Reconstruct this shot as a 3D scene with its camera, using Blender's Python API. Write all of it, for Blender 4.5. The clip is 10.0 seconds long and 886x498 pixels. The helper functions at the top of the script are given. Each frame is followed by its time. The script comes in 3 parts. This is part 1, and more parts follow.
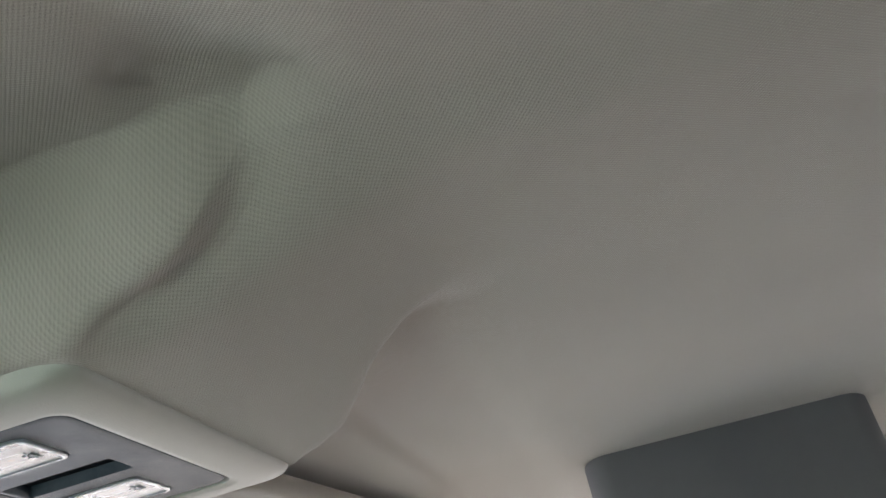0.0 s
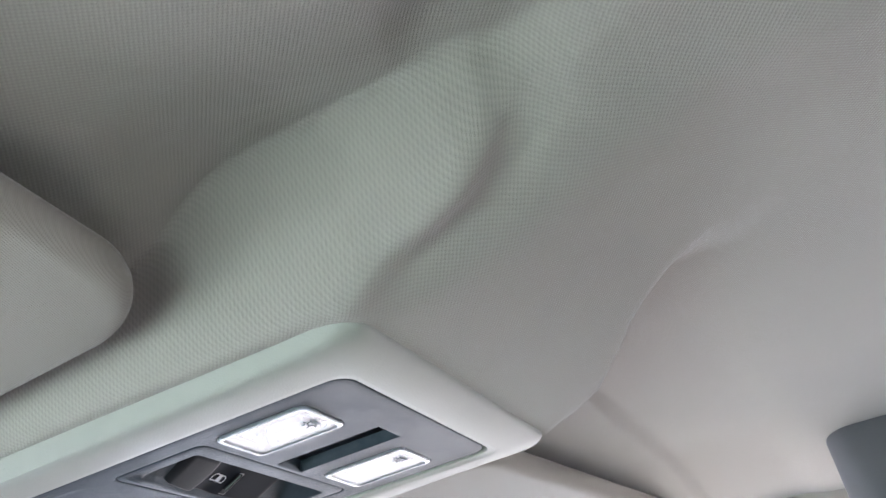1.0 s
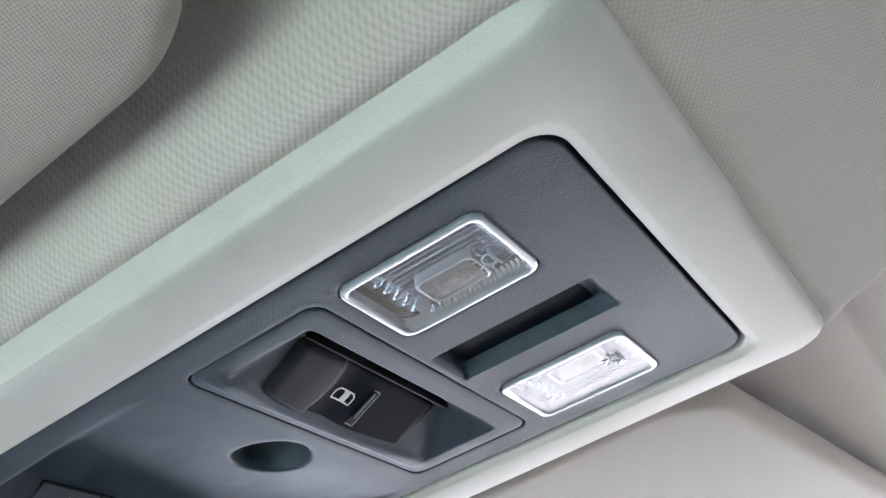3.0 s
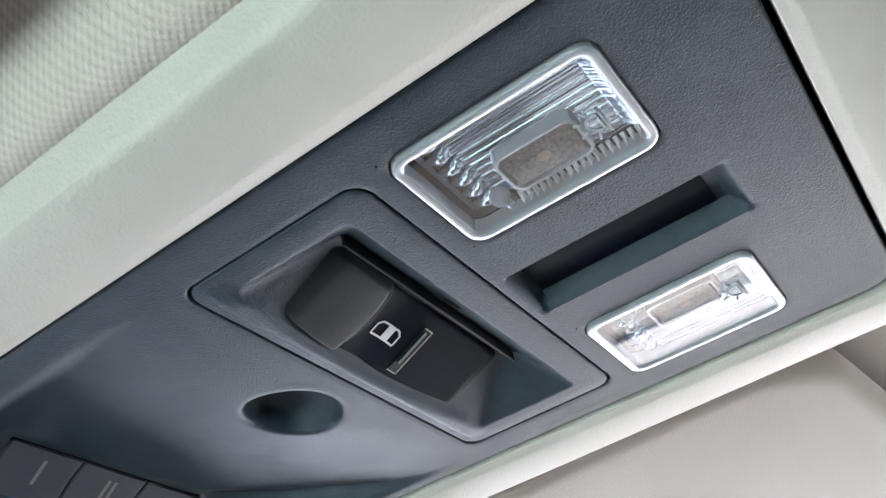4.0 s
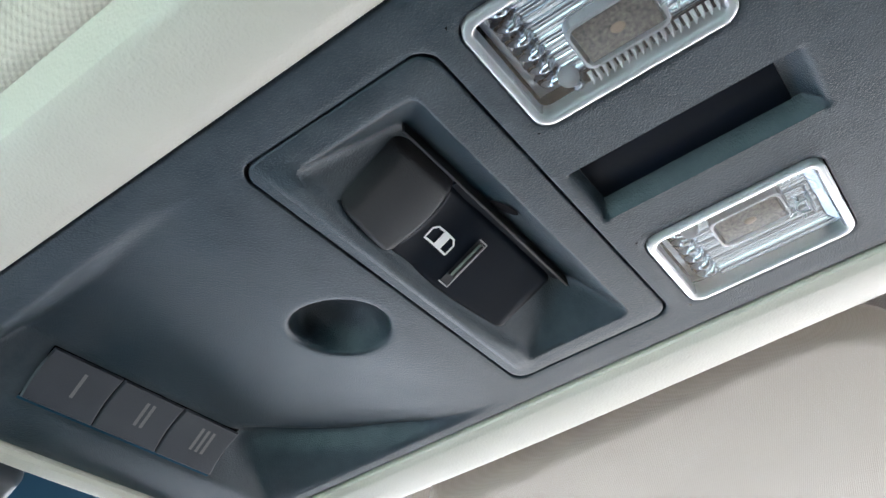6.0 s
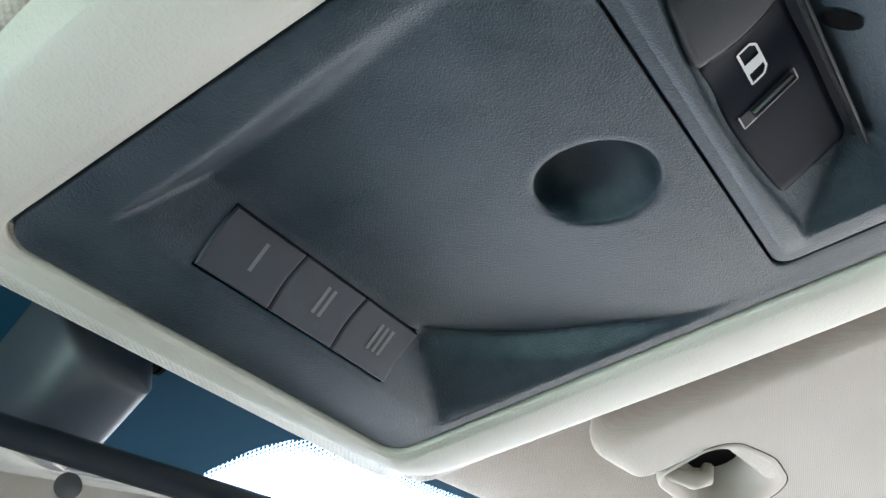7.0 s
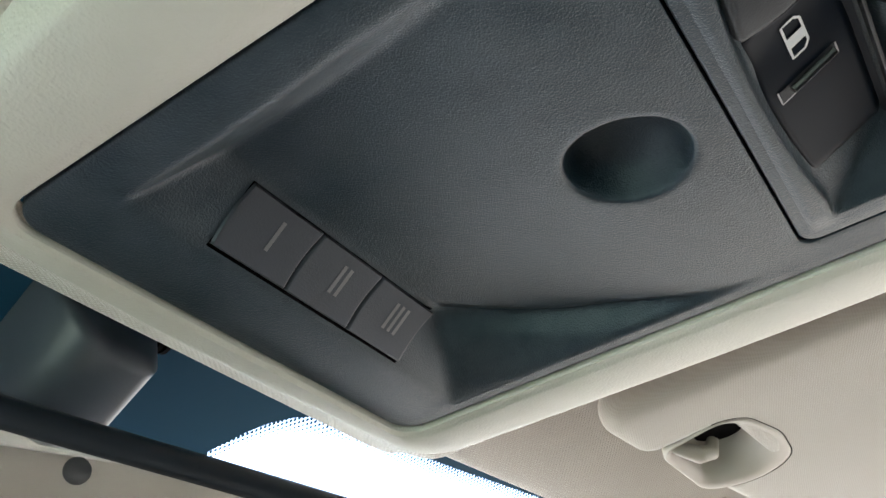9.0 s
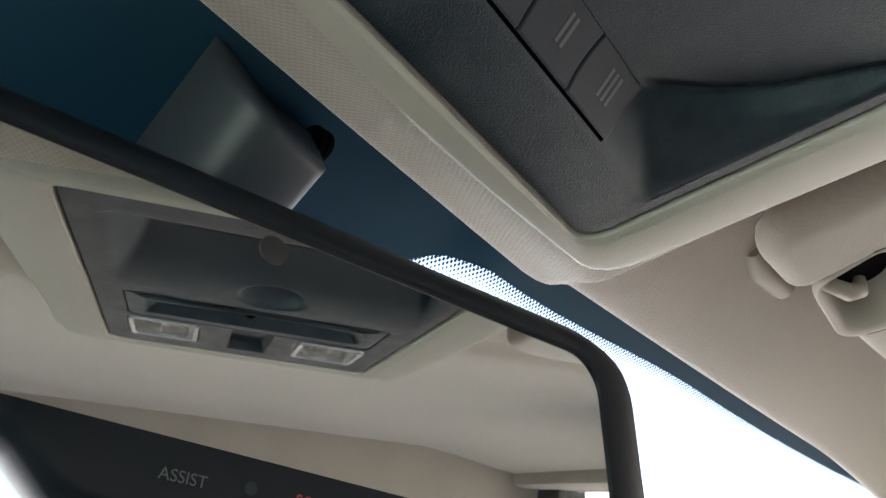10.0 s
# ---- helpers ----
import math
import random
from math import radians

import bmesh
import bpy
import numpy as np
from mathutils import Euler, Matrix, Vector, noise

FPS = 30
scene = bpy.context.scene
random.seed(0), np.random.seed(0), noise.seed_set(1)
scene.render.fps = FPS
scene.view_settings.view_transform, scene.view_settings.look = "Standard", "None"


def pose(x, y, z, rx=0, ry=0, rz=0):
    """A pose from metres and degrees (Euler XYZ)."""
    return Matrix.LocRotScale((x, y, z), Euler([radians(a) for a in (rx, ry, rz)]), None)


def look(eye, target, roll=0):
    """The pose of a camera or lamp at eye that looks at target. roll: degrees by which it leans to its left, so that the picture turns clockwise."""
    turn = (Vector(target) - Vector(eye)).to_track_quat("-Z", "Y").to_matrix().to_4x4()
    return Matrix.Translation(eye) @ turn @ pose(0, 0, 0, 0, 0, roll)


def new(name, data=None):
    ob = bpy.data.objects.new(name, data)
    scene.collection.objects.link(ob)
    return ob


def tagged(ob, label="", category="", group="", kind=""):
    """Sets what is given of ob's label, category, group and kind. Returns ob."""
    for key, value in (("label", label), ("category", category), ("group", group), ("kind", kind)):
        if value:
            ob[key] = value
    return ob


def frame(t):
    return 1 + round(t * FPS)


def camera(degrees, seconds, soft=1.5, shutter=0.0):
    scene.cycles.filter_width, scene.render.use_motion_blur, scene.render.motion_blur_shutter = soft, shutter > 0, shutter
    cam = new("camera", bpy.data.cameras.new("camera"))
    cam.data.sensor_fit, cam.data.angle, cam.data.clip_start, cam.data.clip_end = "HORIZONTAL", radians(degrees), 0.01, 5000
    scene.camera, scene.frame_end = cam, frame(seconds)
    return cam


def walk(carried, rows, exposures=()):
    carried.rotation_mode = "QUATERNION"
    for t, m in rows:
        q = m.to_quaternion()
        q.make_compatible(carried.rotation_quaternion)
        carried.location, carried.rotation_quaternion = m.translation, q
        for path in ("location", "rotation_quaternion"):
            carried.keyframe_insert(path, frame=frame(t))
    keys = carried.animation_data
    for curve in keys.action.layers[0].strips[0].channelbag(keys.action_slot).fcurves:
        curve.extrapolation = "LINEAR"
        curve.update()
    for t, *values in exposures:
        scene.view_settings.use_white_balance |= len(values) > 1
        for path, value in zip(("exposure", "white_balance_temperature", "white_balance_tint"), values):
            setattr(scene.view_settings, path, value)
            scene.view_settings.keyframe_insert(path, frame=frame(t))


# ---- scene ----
# The overhead console's lower face is the plane z = H; x to the car's right, y to its front.
H = 1.25
MM = 0.001
cam = camera(53.96, 10.0)
PATH = [
    (0, (-0.3989, -0.3854, 1.0944), (1.3391, -0.0956, 2.0405), -13.54),
    (0.5, (-0.4031, -0.3397, 1.1038), (1.2780, 0.0986, 2.0947), -13.35),
    (1, (-0.3899, -0.3221, 1.0939), (1.2226, 0.2821, 2.1111), -12.39),
    (1.5, (-0.3475, -0.2884, 1.0880), (1.2145, 0.3583, 2.1567), -13.27),
    (2, (-0.3209, -0.2690, 1.0904), (1.2034, 0.4111, 2.1923), -13.24),
    (2.5, (-0.2843, -0.2263, 1.0922), (1.1864, 0.5033, 2.2344), -12.28),
    (3, (-0.2378, -0.1922, 1.1000), (1.1893, 0.5434, 2.2926), -12.60),
    (3.2, (-0.2219, -0.1756, 1.1031), (1.2018, 0.5603, 2.2996), -12.69),
    (4.3, (-0.1746, -0.1370, 1.1191), (1.1941, 0.6224, 2.3642), -10.31),
    (4.5, (-0.1711, -0.1386, 1.1196), (1.1928, 0.6078, 2.3777), -10.58),
    (5, (-0.1600, -0.1642, 1.1151), (1.1727, 0.5648, 2.4160), -10.64),
    (5.2, (-0.1540, -0.1674, 1.1109), (1.1780, 0.5704, 2.4075), -10.60),
    (6.3, (-0.1710, -0.0835, 1.0918), (1.1369, 0.6980, 2.3874), -6.70),
    (6.5, (-0.1721, -0.0648, 1.0970), (1.1381, 0.7196, 2.3885), -6.33),
    (7, (-0.1553, -0.0220, 1.1044), (1.1682, 0.7689, 2.3783), -6.24),
    (7.5, (-0.1607, -0.0167, 1.1123), (1.1779, 0.7702, 2.3729), -6.82),
    (8, (-0.1532, -0.0143, 1.1132), (1.2006, 0.7731, 2.3572), -7.11),
    (8.5, (-0.1591, -0.0121, 1.1143), (1.2117, 0.7731, 2.3408), -7.34),
    (9, (-0.1587, -0.0111, 1.1120), (1.2271, 0.7712, 2.3233), -7.25),
    (9.5, (-0.1616, 0.0236, 1.0930), (1.2434, 0.8335, 2.2634), -7.16),
    (10, (-0.1544, 0.0756, 1.0885), (1.2920, 0.8531, 2.2302), -8.96),
]
EXPOSURES = [(0, 2.46, 6650, 16), (0.5, 3.03, 6250, 17), (1, 3.20, 6120, 19), (2.5, 3.30, 6080, 18), (5, 3.77, 6400, 16), (6.5, 3.77, 6250, 12), (7.5, 3.66, 6450, 11), (8.5, 3.46, 6850, 11), (9.3, 3.19, 7000, 14), (10, 2.72, 7100, 16)]
walk(cam, [(t, look(eye, target, roll)) for t, eye, target, roll in PATH], EXPOSURES)

# ---- light ----
SUN_TURN, SUN_HIGH = -25, 62
world = bpy.data.worlds.new("sky")
scene.world = world
world.use_nodes = True
wn = world.node_tree
sky = wn.nodes.new("ShaderNodeTexSky")
sky.sky_type = "NISHITA"
sky.sun_disc = False
sky.sun_elevation = radians(SUN_HIGH)
sky.sun_rotation = radians(SUN_TURN)
wn.links.new(sky.outputs[0], wn.nodes["Background"].inputs[0])
wn.nodes["Background"].inputs[1].default_value = 0.15
sun = new("sun", bpy.data.lights.new("sun", "SUN"))
sun.data.energy = 4.5
sun.data.angle = radians(0.5)
sun.data.color = (1.0, 0.96, 0.91)
SUN_WAY = Vector((math.sin(radians(SUN_TURN)) * math.cos(radians(SUN_HIGH)), math.cos(radians(SUN_TURN)) * math.cos(radians(SUN_HIGH)), math.sin(radians(SUN_HIGH))))
sun.matrix_world = look(SUN_WAY * 20, (0, 0, 0))


# ---- materials ----
def mat(name, color, rough=0.5, metal=0.0, spec=0.5):
    m = bpy.data.materials.new(name)
    m.use_nodes = True
    b = m.node_tree.nodes["Principled BSDF"]
    b.inputs["Base Color"].default_value = (*color, 1)
    b.inputs["Roughness"].default_value = rough
    b.inputs["Metallic"].default_value = metal
    b.inputs["Specular IOR Level"].default_value = spec
    return m


def node(m, kind, **values):
    n = m.node_tree.nodes.new(kind)
    for key, value in values.items():
        n.inputs[key.replace("_", " ")].default_value = value
    return n


def coords(m, size=(1, 1, 1), turn=0.0):
    tc = m.node_tree.nodes.new("ShaderNodeTexCoord")
    mp = m.node_tree.nodes.new("ShaderNodeMapping")
    mp.inputs["Scale"].default_value = size
    mp.inputs["Rotation"].default_value = (0, 0, radians(turn))
    m.node_tree.links.new(tc.outputs["Object"], mp.inputs["Vector"])
    return mp.outputs["Vector"]


def math_node(m, op, a, b=None):
    n = m.node_tree.nodes.new("ShaderNodeMath")
    n.operation = op
    for i, v in enumerate((a, b)):
        if v is None:
            continue
        if isinstance(v, (int, float)):
            n.inputs[i].default_value = v
        else:
            m.node_tree.links.new(v, n.inputs[i])
    return n.outputs[0]


def tint(m, color_a, color_b, fac):
    """Base colour between two tones, by a factor output."""
    mix = m.node_tree.nodes.new("ShaderNodeMix")
    mix.data_type = "RGBA"
    mix.inputs[6].default_value = (*color_a, 1)
    mix.inputs[7].default_value = (*color_b, 1)
    m.node_tree.links.new(fac, mix.inputs[0])
    m.node_tree.links.new(mix.outputs[2], m.node_tree.nodes["Principled BSDF"].inputs["Base Color"])
    return mix


def relief(m, height, strength, distance):
    b = m.node_tree.nodes.new("ShaderNodeBump")
    b.inputs["Strength"].default_value = strength
    b.inputs["Distance"].default_value = distance
    m.node_tree.links.new(height, b.inputs["Height"])
    m.node_tree.links.new(b.outputs[0], m.node_tree.nodes["Principled BSDF"].inputs["Normal"])
    return b


def noise_out(m, vec, scale, detail=3.0, rough=0.6):
    n = node(m, "ShaderNodeTexNoise", Scale=scale, Detail=detail, Roughness=rough)
    m.node_tree.links.new(vec, n.inputs["Vector"])
    return n.outputs["Fac"]


def grained_plastic(name, dark, light, rough, grain, depth, mottle=9.0, spec=0.5, wear=0.3):
    """Moulded plastic with a fine leather-like grain and a faint mottle of wear."""
    m = mat(name, dark, rough, 0.0, spec)
    v = coords(m)
    vo = node(m, "ShaderNodeTexVoronoi", Scale=grain)
    vo.feature = "SMOOTH_F1"
    m.node_tree.links.new(v, vo.inputs["Vector"])
    fine = noise_out(m, v, grain * 1.7, 2.0)
    relief(m, math_node(m, "ADD", vo.outputs["Distance"], math_node(m, "MULTIPLY", fine, 0.6)), 1.0, depth)
    cloud = noise_out(m, v, mottle, 4.0, 0.65)
    tint(m, dark, light, math_node(m, "ADD", math_node(m, "MULTIPLY", cloud, 2.2), -0.6))
    r = math_node(m, "ADD", math_node(m, "MULTIPLY", cloud, wear), rough - wear / 2)
    m.node_tree.links.new(r, m.node_tree.nodes["Principled BSDF"].inputs["Roughness"])
    return m


def woven_fabric(name, dark, light, pitch, depth, turn=0.0):
    """Knitted headliner cloth: rows of small staggered dimples."""
    m = mat(name, dark, 0.95, 0.0, 0.15)
    v = coords(m, (1, 1, 0.35), turn)
    sep = m.node_tree.nodes.new("ShaderNodeSeparateXYZ")
    m.node_tree.links.new(v, sep.inputs[0])
    k = 2 * math.pi / pitch
    wob = math_node(m, "MULTIPLY", noise_out(m, v, 260.0, 2.0), 0.8)
    a = math_node(m, "SINE", math_node(m, "ADD", math_node(m, "MULTIPLY", sep.outputs[0], k), wob))
    b = math_node(m, "SINE", math_node(m, "ADD", math_node(m, "MULTIPLY", sep.outputs[1], k * 0.9), wob))
    knit = math_node(m, "MULTIPLY", a, b)
    fuzz = noise_out(m, v, 2600.0, 2.0)
    high = math_node(m, "ADD", math_node(m, "MULTIPLY", knit, 0.5), fuzz)
    relief(m, high, 1.0, depth)
    cloud = math_node(m, "ADD", math_node(m, "MULTIPLY", noise_out(m, v, 7.0, 3.0), 0.55), math_node(m, "MULTIPLY", math_node(m, "ADD", knit, 1.0), 0.19))
    tint(m, dark, light, cloud)
    b_ = m.node_tree.nodes["Principled BSDF"]
    b_.inputs["Sheen Weight"].default_value = 0.75
    b_.inputs["Sheen Roughness"].default_value = 0.26
    return m


M_HEAD = woven_fabric("headliner_cloth", (0.385, 0.357, 0.318), (0.575, 0.538, 0.482), 0.0021, 0.00024, 8)
M_VISOR = woven_fabric("visor_cloth", (0.37, 0.342, 0.30), (0.47, 0.437, 0.387), 0.0013, 0.00013, 30)
M_BEZEL = grained_plastic("light_grey_plastic", (0.425, 0.427, 0.380), (0.500, 0.500, 0.445), 0.42, 1150.0, 0.00012, 14.0)
M_PANEL = grained_plastic("charcoal_plastic", (0.001, 0.012, 0.020), (0.028, 0.040, 0.050), 0.38, 2100.0, 0.00014, 48.0, 0.43, 0.40)
M_SWITCH = grained_plastic("charcoal_switch_plastic", (0.013, 0.014, 0.017), (0.024, 0.024, 0.026), 0.46, 2400.0, 0.00006, 25.0, 0.33)
M_BUTTON = grained_plastic("button_plastic", (0.022, 0.025, 0.034), (0.034, 0.038, 0.047), 0.5, 1900.0, 0.00006, 40.0)
M_BLACK = mat("black_gloss_plastic", (0.012, 0.013, 0.016), 0.28)
M_SATIN = grained_plastic("black_satin_plastic", (0.007, 0.011, 0.018), (0.013, 0.018, 0.026), 0.38, 900.0, 0.00002, 20.0, 0.3)
M_SLEEVE = grained_plastic("black_sleeve_plastic", (0.052, 0.064, 0.080), (0.066, 0.078, 0.095), 0.38, 900.0, 0.00002, 20.0)
M_GAP = mat("dark_gap", (0.004, 0.004, 0.005), 0.9, 0.0, 0.05)
M_MARK = mat("grey_marking_ink", (0.13, 0.133, 0.14), 0.5)
M_WHITE = mat("white_marking_ink", (0.75, 0.76, 0.78), 0.5)
M_SILVER = mat("silver_ink", (0.34, 0.35, 0.37), 0.4, 0.4)
M_CUP = mat("beige_smooth_plastic", (0.33, 0.305, 0.262), 0.48)
M_RED = mat("red_marking_ink", (0.75, 0.03, 0.05), 0.5)
M_MIRROR = mat("mirror_silver", (0.78, 0.78, 0.76), 0.015, 1.0)
# bluish tone paints in the windscreen's reflection over the lamps
M_REFLECT = mat("lamp_reflector", (0.60, 0.69, 0.77), 0.10, 1.0)
M_FIELD = mat("smooth_black_plastic", (0.003, 0.006, 0.012), 0.42, 0.0, 0.08)
for dark in (M_PANEL, M_BUTTON, M_FIELD, M_SWITCH):
    dark.node_tree.nodes["Principled BSDF"].inputs["Specular Tint"].default_value = (0.78, 0.90, 1.0, 1)
M_LED = mat("led_module", (0.30, 0.31, 0.31), 0.35)
tint(M_LED, (0.02, 0.024, 0.026), (0.20, 0.185, 0.16), math_node(M_LED, "SUBTRACT", math_node(M_LED, "MULTIPLY", noise_out(M_LED, coords(M_LED), 950.0, 3.0), 2.4), 0.75))
M_PHOS = mat("led_phosphor", (0.26, 0.20, 0.15), 0.6)
M_CAP = mat("grey_sensor_window", (0.045, 0.045, 0.05), 0.3)
M_GREYTRIM = grained_plastic("dark_grey_trim", (0.135, 0.140, 0.15), (0.165, 0.170, 0.178), 0.65, 900.0, 0.0001)
M_FLOOR = grained_plastic("floor_carpet", (0.05, 0.046, 0.042), (0.07, 0.065, 0.06), 0.9, 300.0, 0.0005, 3.0)
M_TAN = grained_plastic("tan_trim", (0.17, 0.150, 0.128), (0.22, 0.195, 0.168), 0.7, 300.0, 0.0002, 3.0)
# darker than the tan trim, so the driver's side bounces less light
M_CABIN = grained_plastic("cabin_trim_dark", (0.075, 0.072, 0.068), (0.11, 0.105, 0.10), 0.7, 300.0, 0.0002, 3.0)
M_PAINT = mat("car_paint", (0.10, 0.11, 0.12), 0.25, 0.4)
M_DASH = grained_plastic("dashboard_plastic", (0.08, 0.082, 0.085), (0.115, 0.117, 0.12), 0.6, 500.0, 0.0002, 4.0)
# ground tone chosen pale to throw sunlight up at the lining
M_GROUND = mat("pale_bounce_ground", (0.34, 0.335, 0.33), 0.85)
gv = coords(M_GROUND)
tint(M_GROUND, (0.30, 0.297, 0.29), (0.40, 0.398, 0.39), noise_out(M_GROUND, gv, 0.8, 5.0))


def clear_plastic(name, color, rough=0.03):
    m = mat(name, color, rough)
    b = m.node_tree.nodes["Principled BSDF"]
    b.inputs["Transmission Weight"].default_value = 1.0
    b.inputs["IOR"].default_value = 1.22
    b.inputs["Specular IOR Level"].default_value = 0.2
    return m


M_BEAD = mat("bright_prism_plastic", (0.80, 0.82, 0.84), 0.25)
M_RIM = clear_plastic("frosted_lens_rim", (0.52, 0.56, 0.60), 0.32)
M_RIM.node_tree.nodes["Principled BSDF"].inputs["Transmission Weight"].default_value = 0.55


def window_glass(name, color, dotted=False):
    """Thin tinted glass; the windscreen carries a black ceramic border that breaks up into dots."""
    m = bpy.data.materials.new(name)
    m.use_nodes = True
    nt = m.node_tree
    nt.nodes.remove(nt.nodes["Principled BSDF"])
    out = nt.nodes["Material Output"]
    tr = nt.nodes.new("ShaderNodeBsdfTransparent")
    tr.inputs[0].default_value = (*color, 1)
    gl = nt.nodes.new("ShaderNodeBsdfGlossy")
    gl.inputs["Roughness"].default_value = 0.02
    mix = nt.nodes.new("ShaderNodeMixShader")
    facing = nt.nodes.new("ShaderNodeLayerWeight")
    facing.inputs["Blend"].default_value = 0.5
    sheen = math_node(m, "ADD", math_node(m, "MULTIPLY", math_node(m, "POWER", facing.outputs["Facing"], 4.0), 0.75), 0.05)
    nt.links.new(sheen, mix.inputs[0])
    nt.links.new(tr.outputs[0], mix.inputs[1])
    nt.links.new(gl.outputs[0], mix.inputs[2])
    last = mix.outputs[0]
    if dotted:
        frit = nt.nodes.new("ShaderNodeBsdfPrincipled")
        # the blue stands in for sky reflected on the black border
        frit.inputs["Base Color"].default_value = (0.016, 0.072, 0.125, 1)
        frit.inputs["Roughness"].default_value = 0.5
        frit.inputs["Specular IOR Level"].default_value = 0.1
        uv = nt.nodes.new("ShaderNodeUVMap")
        uv.uv_map = "border"
        sep = nt.nodes.new("ShaderNodeSeparateXYZ")
        nt.links.new(uv.outputs[0], sep.inputs[0])
        # u: metres along the border, v: metres past the solid band's edge
        pitch = 0.0018
        tc = coords(m, (1 / pitch, 1 / pitch, 1 / pitch), 45)
        s2 = nt.nodes.new("ShaderNodeSeparateXYZ")
        nt.links.new(tc, s2.inputs[0])
        fx = math_node(m, "SUBTRACT", math_node(m, "FRACT", s2.outputs[0]), 0.5)
        fy = math_node(m, "SUBTRACT", math_node(m, "FRACT", s2.outputs[1]), 0.5)
        r = math_node(m, "SQRT", math_node(m, "ADD", math_node(m, "MULTIPLY", fx, fx), math_node(m, "MULTIPLY", fy, fy)))
        size = math_node(m, "SUBTRACT", 0.46, math_node(m, "MULTIPLY", sep.outputs[1], 34.0))
        dot = math_node(m, "LESS_THAN", r, size)
        solid = math_node(m, "LESS_THAN", sep.outputs[1], 0.0)
        black = math_node(m, "MAXIMUM", dot, solid)
        m2 = nt.nodes.new("ShaderNodeMixShader")
        nt.links.new(black, m2.inputs[0])
        nt.links.new(last, m2.inputs[1])
        nt.links.new(frit.outputs[0], m2.inputs[2])
        last = m2.outputs[0]
    nt.links.new(last, out.inputs[0])
    return m


M_LENS = window_glass("clear_lens", (0.97, 0.98, 0.99))
M_WIND = window_glass("windscreen_glass", (0.90, 0.94, 0.94), True)
M_PRIVACY = window_glass("privacy_glass", (0.55, 0.55, 0.51))
# green driver's pane, warm passenger's pane: tints set each side's light
M_SIDE = window_glass("side_glass", (0.68, 0.87, 0.71))
M_WARM = window_glass("warm_side_glass", (0.78, 0.74, 0.67))


# ---- mesh helpers ----
def mesh_of(name, verts, faces, smooth=True):
    me = bpy.data.meshes.new(name)
    me.from_pydata([tuple(v) for v in verts], [], faces)
    me.update()
    if smooth:
        me.polygons.foreach_set("use_smooth", [True] * len(me.polygons))
    return me


def put(name, me, material, parent=None, label="", sharp=40):
    me.materials.append(material)
    if sharp:
        me.set_sharp_from_angle(angle=radians(sharp))
    ob = new(name, me)
    if parent is not None:
        ob.parent = parent
    if label:
        tagged(ob, label)
    return ob


def part(name, bm, material, parent, label="", sharp=40):
    me = bpy.data.meshes.new(name)
    bm.normal_update()
    bm.to_mesh(me)
    bm.free()
    me.polygons.foreach_set("use_smooth", [True] * len(me.polygons))
    return put(name, me, material, parent, label, sharp)


def thing(name, label, category, at=(0, 0, 0), group="", kind=""):
    ob = new(name)
    ob.empty_display_size = 0.02
    ob.location = at
    return tagged(ob, label, category, group, kind)


def field(xs, ys, zf, skip=None, top=None):
    """A sheet z = zf(x, y) over a grid, seen from below; with top it becomes a closed block up to that height."""
    nx, ny = len(xs), len(ys)
    verts = [(x, y, zf(x, y)) for y in ys for x in xs]
    faces = []
    for j in range(ny - 1):
        for i in range(nx - 1):
            if skip and skip((xs[i] + xs[i + 1]) / 2, (ys[j] + ys[j + 1]) / 2):
                continue
            a = j * nx + i
            faces.append((a, a + nx, a + nx + 1, a + 1))
    if top is not None:
        ring = [i for i in range(nx)] + [j * nx + nx - 1 for j in range(1, ny)] + [(ny - 1) * nx + i for i in range(nx - 2, -1, -1)] + [j * nx for j in range(ny - 2, 0, -1)]
        base = len(verts)
        verts += [(verts[i][0], verts[i][1], top) for i in ring]
        n = len(ring)
        for i in range(n):
            j = (i + 1) % n
            faces.append((ring[i], ring[j], base + j, base + i))
        faces.append(tuple(range(base, base + n)))
    return verts, faces


def rrect(x0, x1, y0, y1, r, n=6):
    """A rounded rectangle, anticlockwise from above, with n + 1 points a corner."""
    pts = []
    for cx, cy, a0 in ((x1 - r, y1 - r, 0), (x0 + r, y1 - r, 90), (x0 + r, y0 + r, 180), (x1 - r, y0 + r, 270)):
        for i in range(n + 1):
            a = radians(a0 + 90 * i / n)
            pts.append((cx + r * math.cos(a), cy + r * math.sin(a)))
    return pts


def loft(loops, cap_first=False, cap_last=False, closed=True):
    n = len(loops[0])
    verts = [v for lp in loops for v in lp]
    faces = []
    for k in range(len(loops) - 1):
        for i in range(n if closed else n - 1):
            j = (i + 1) % n
            faces.append((k * n + i, k * n + j, (k + 1) * n + j, (k + 1) * n + i))
    if cap_first:
        faces.append(tuple(reversed(range(n))))
    if cap_last:
        faces.append(tuple(range((len(loops) - 1) * n, len(loops) * n)))
    return verts, faces


def lin(a, b, n):
    return [a + (b - a) * i / (n - 1) for i in range(n)]


def smooth(a, b, x):
    t = min(1.0, max(0.0, (x - a) / (b - a)))
    return t * t * (3 - 2 * t)


def smin(a, b, k):
    h = max(k - abs(a - b), 0.0) / k
    return min(a, b) - h * h * k * 0.25


def mm(points):
    return [(x * MM, y * MM, z * MM) for x, y, z in points]


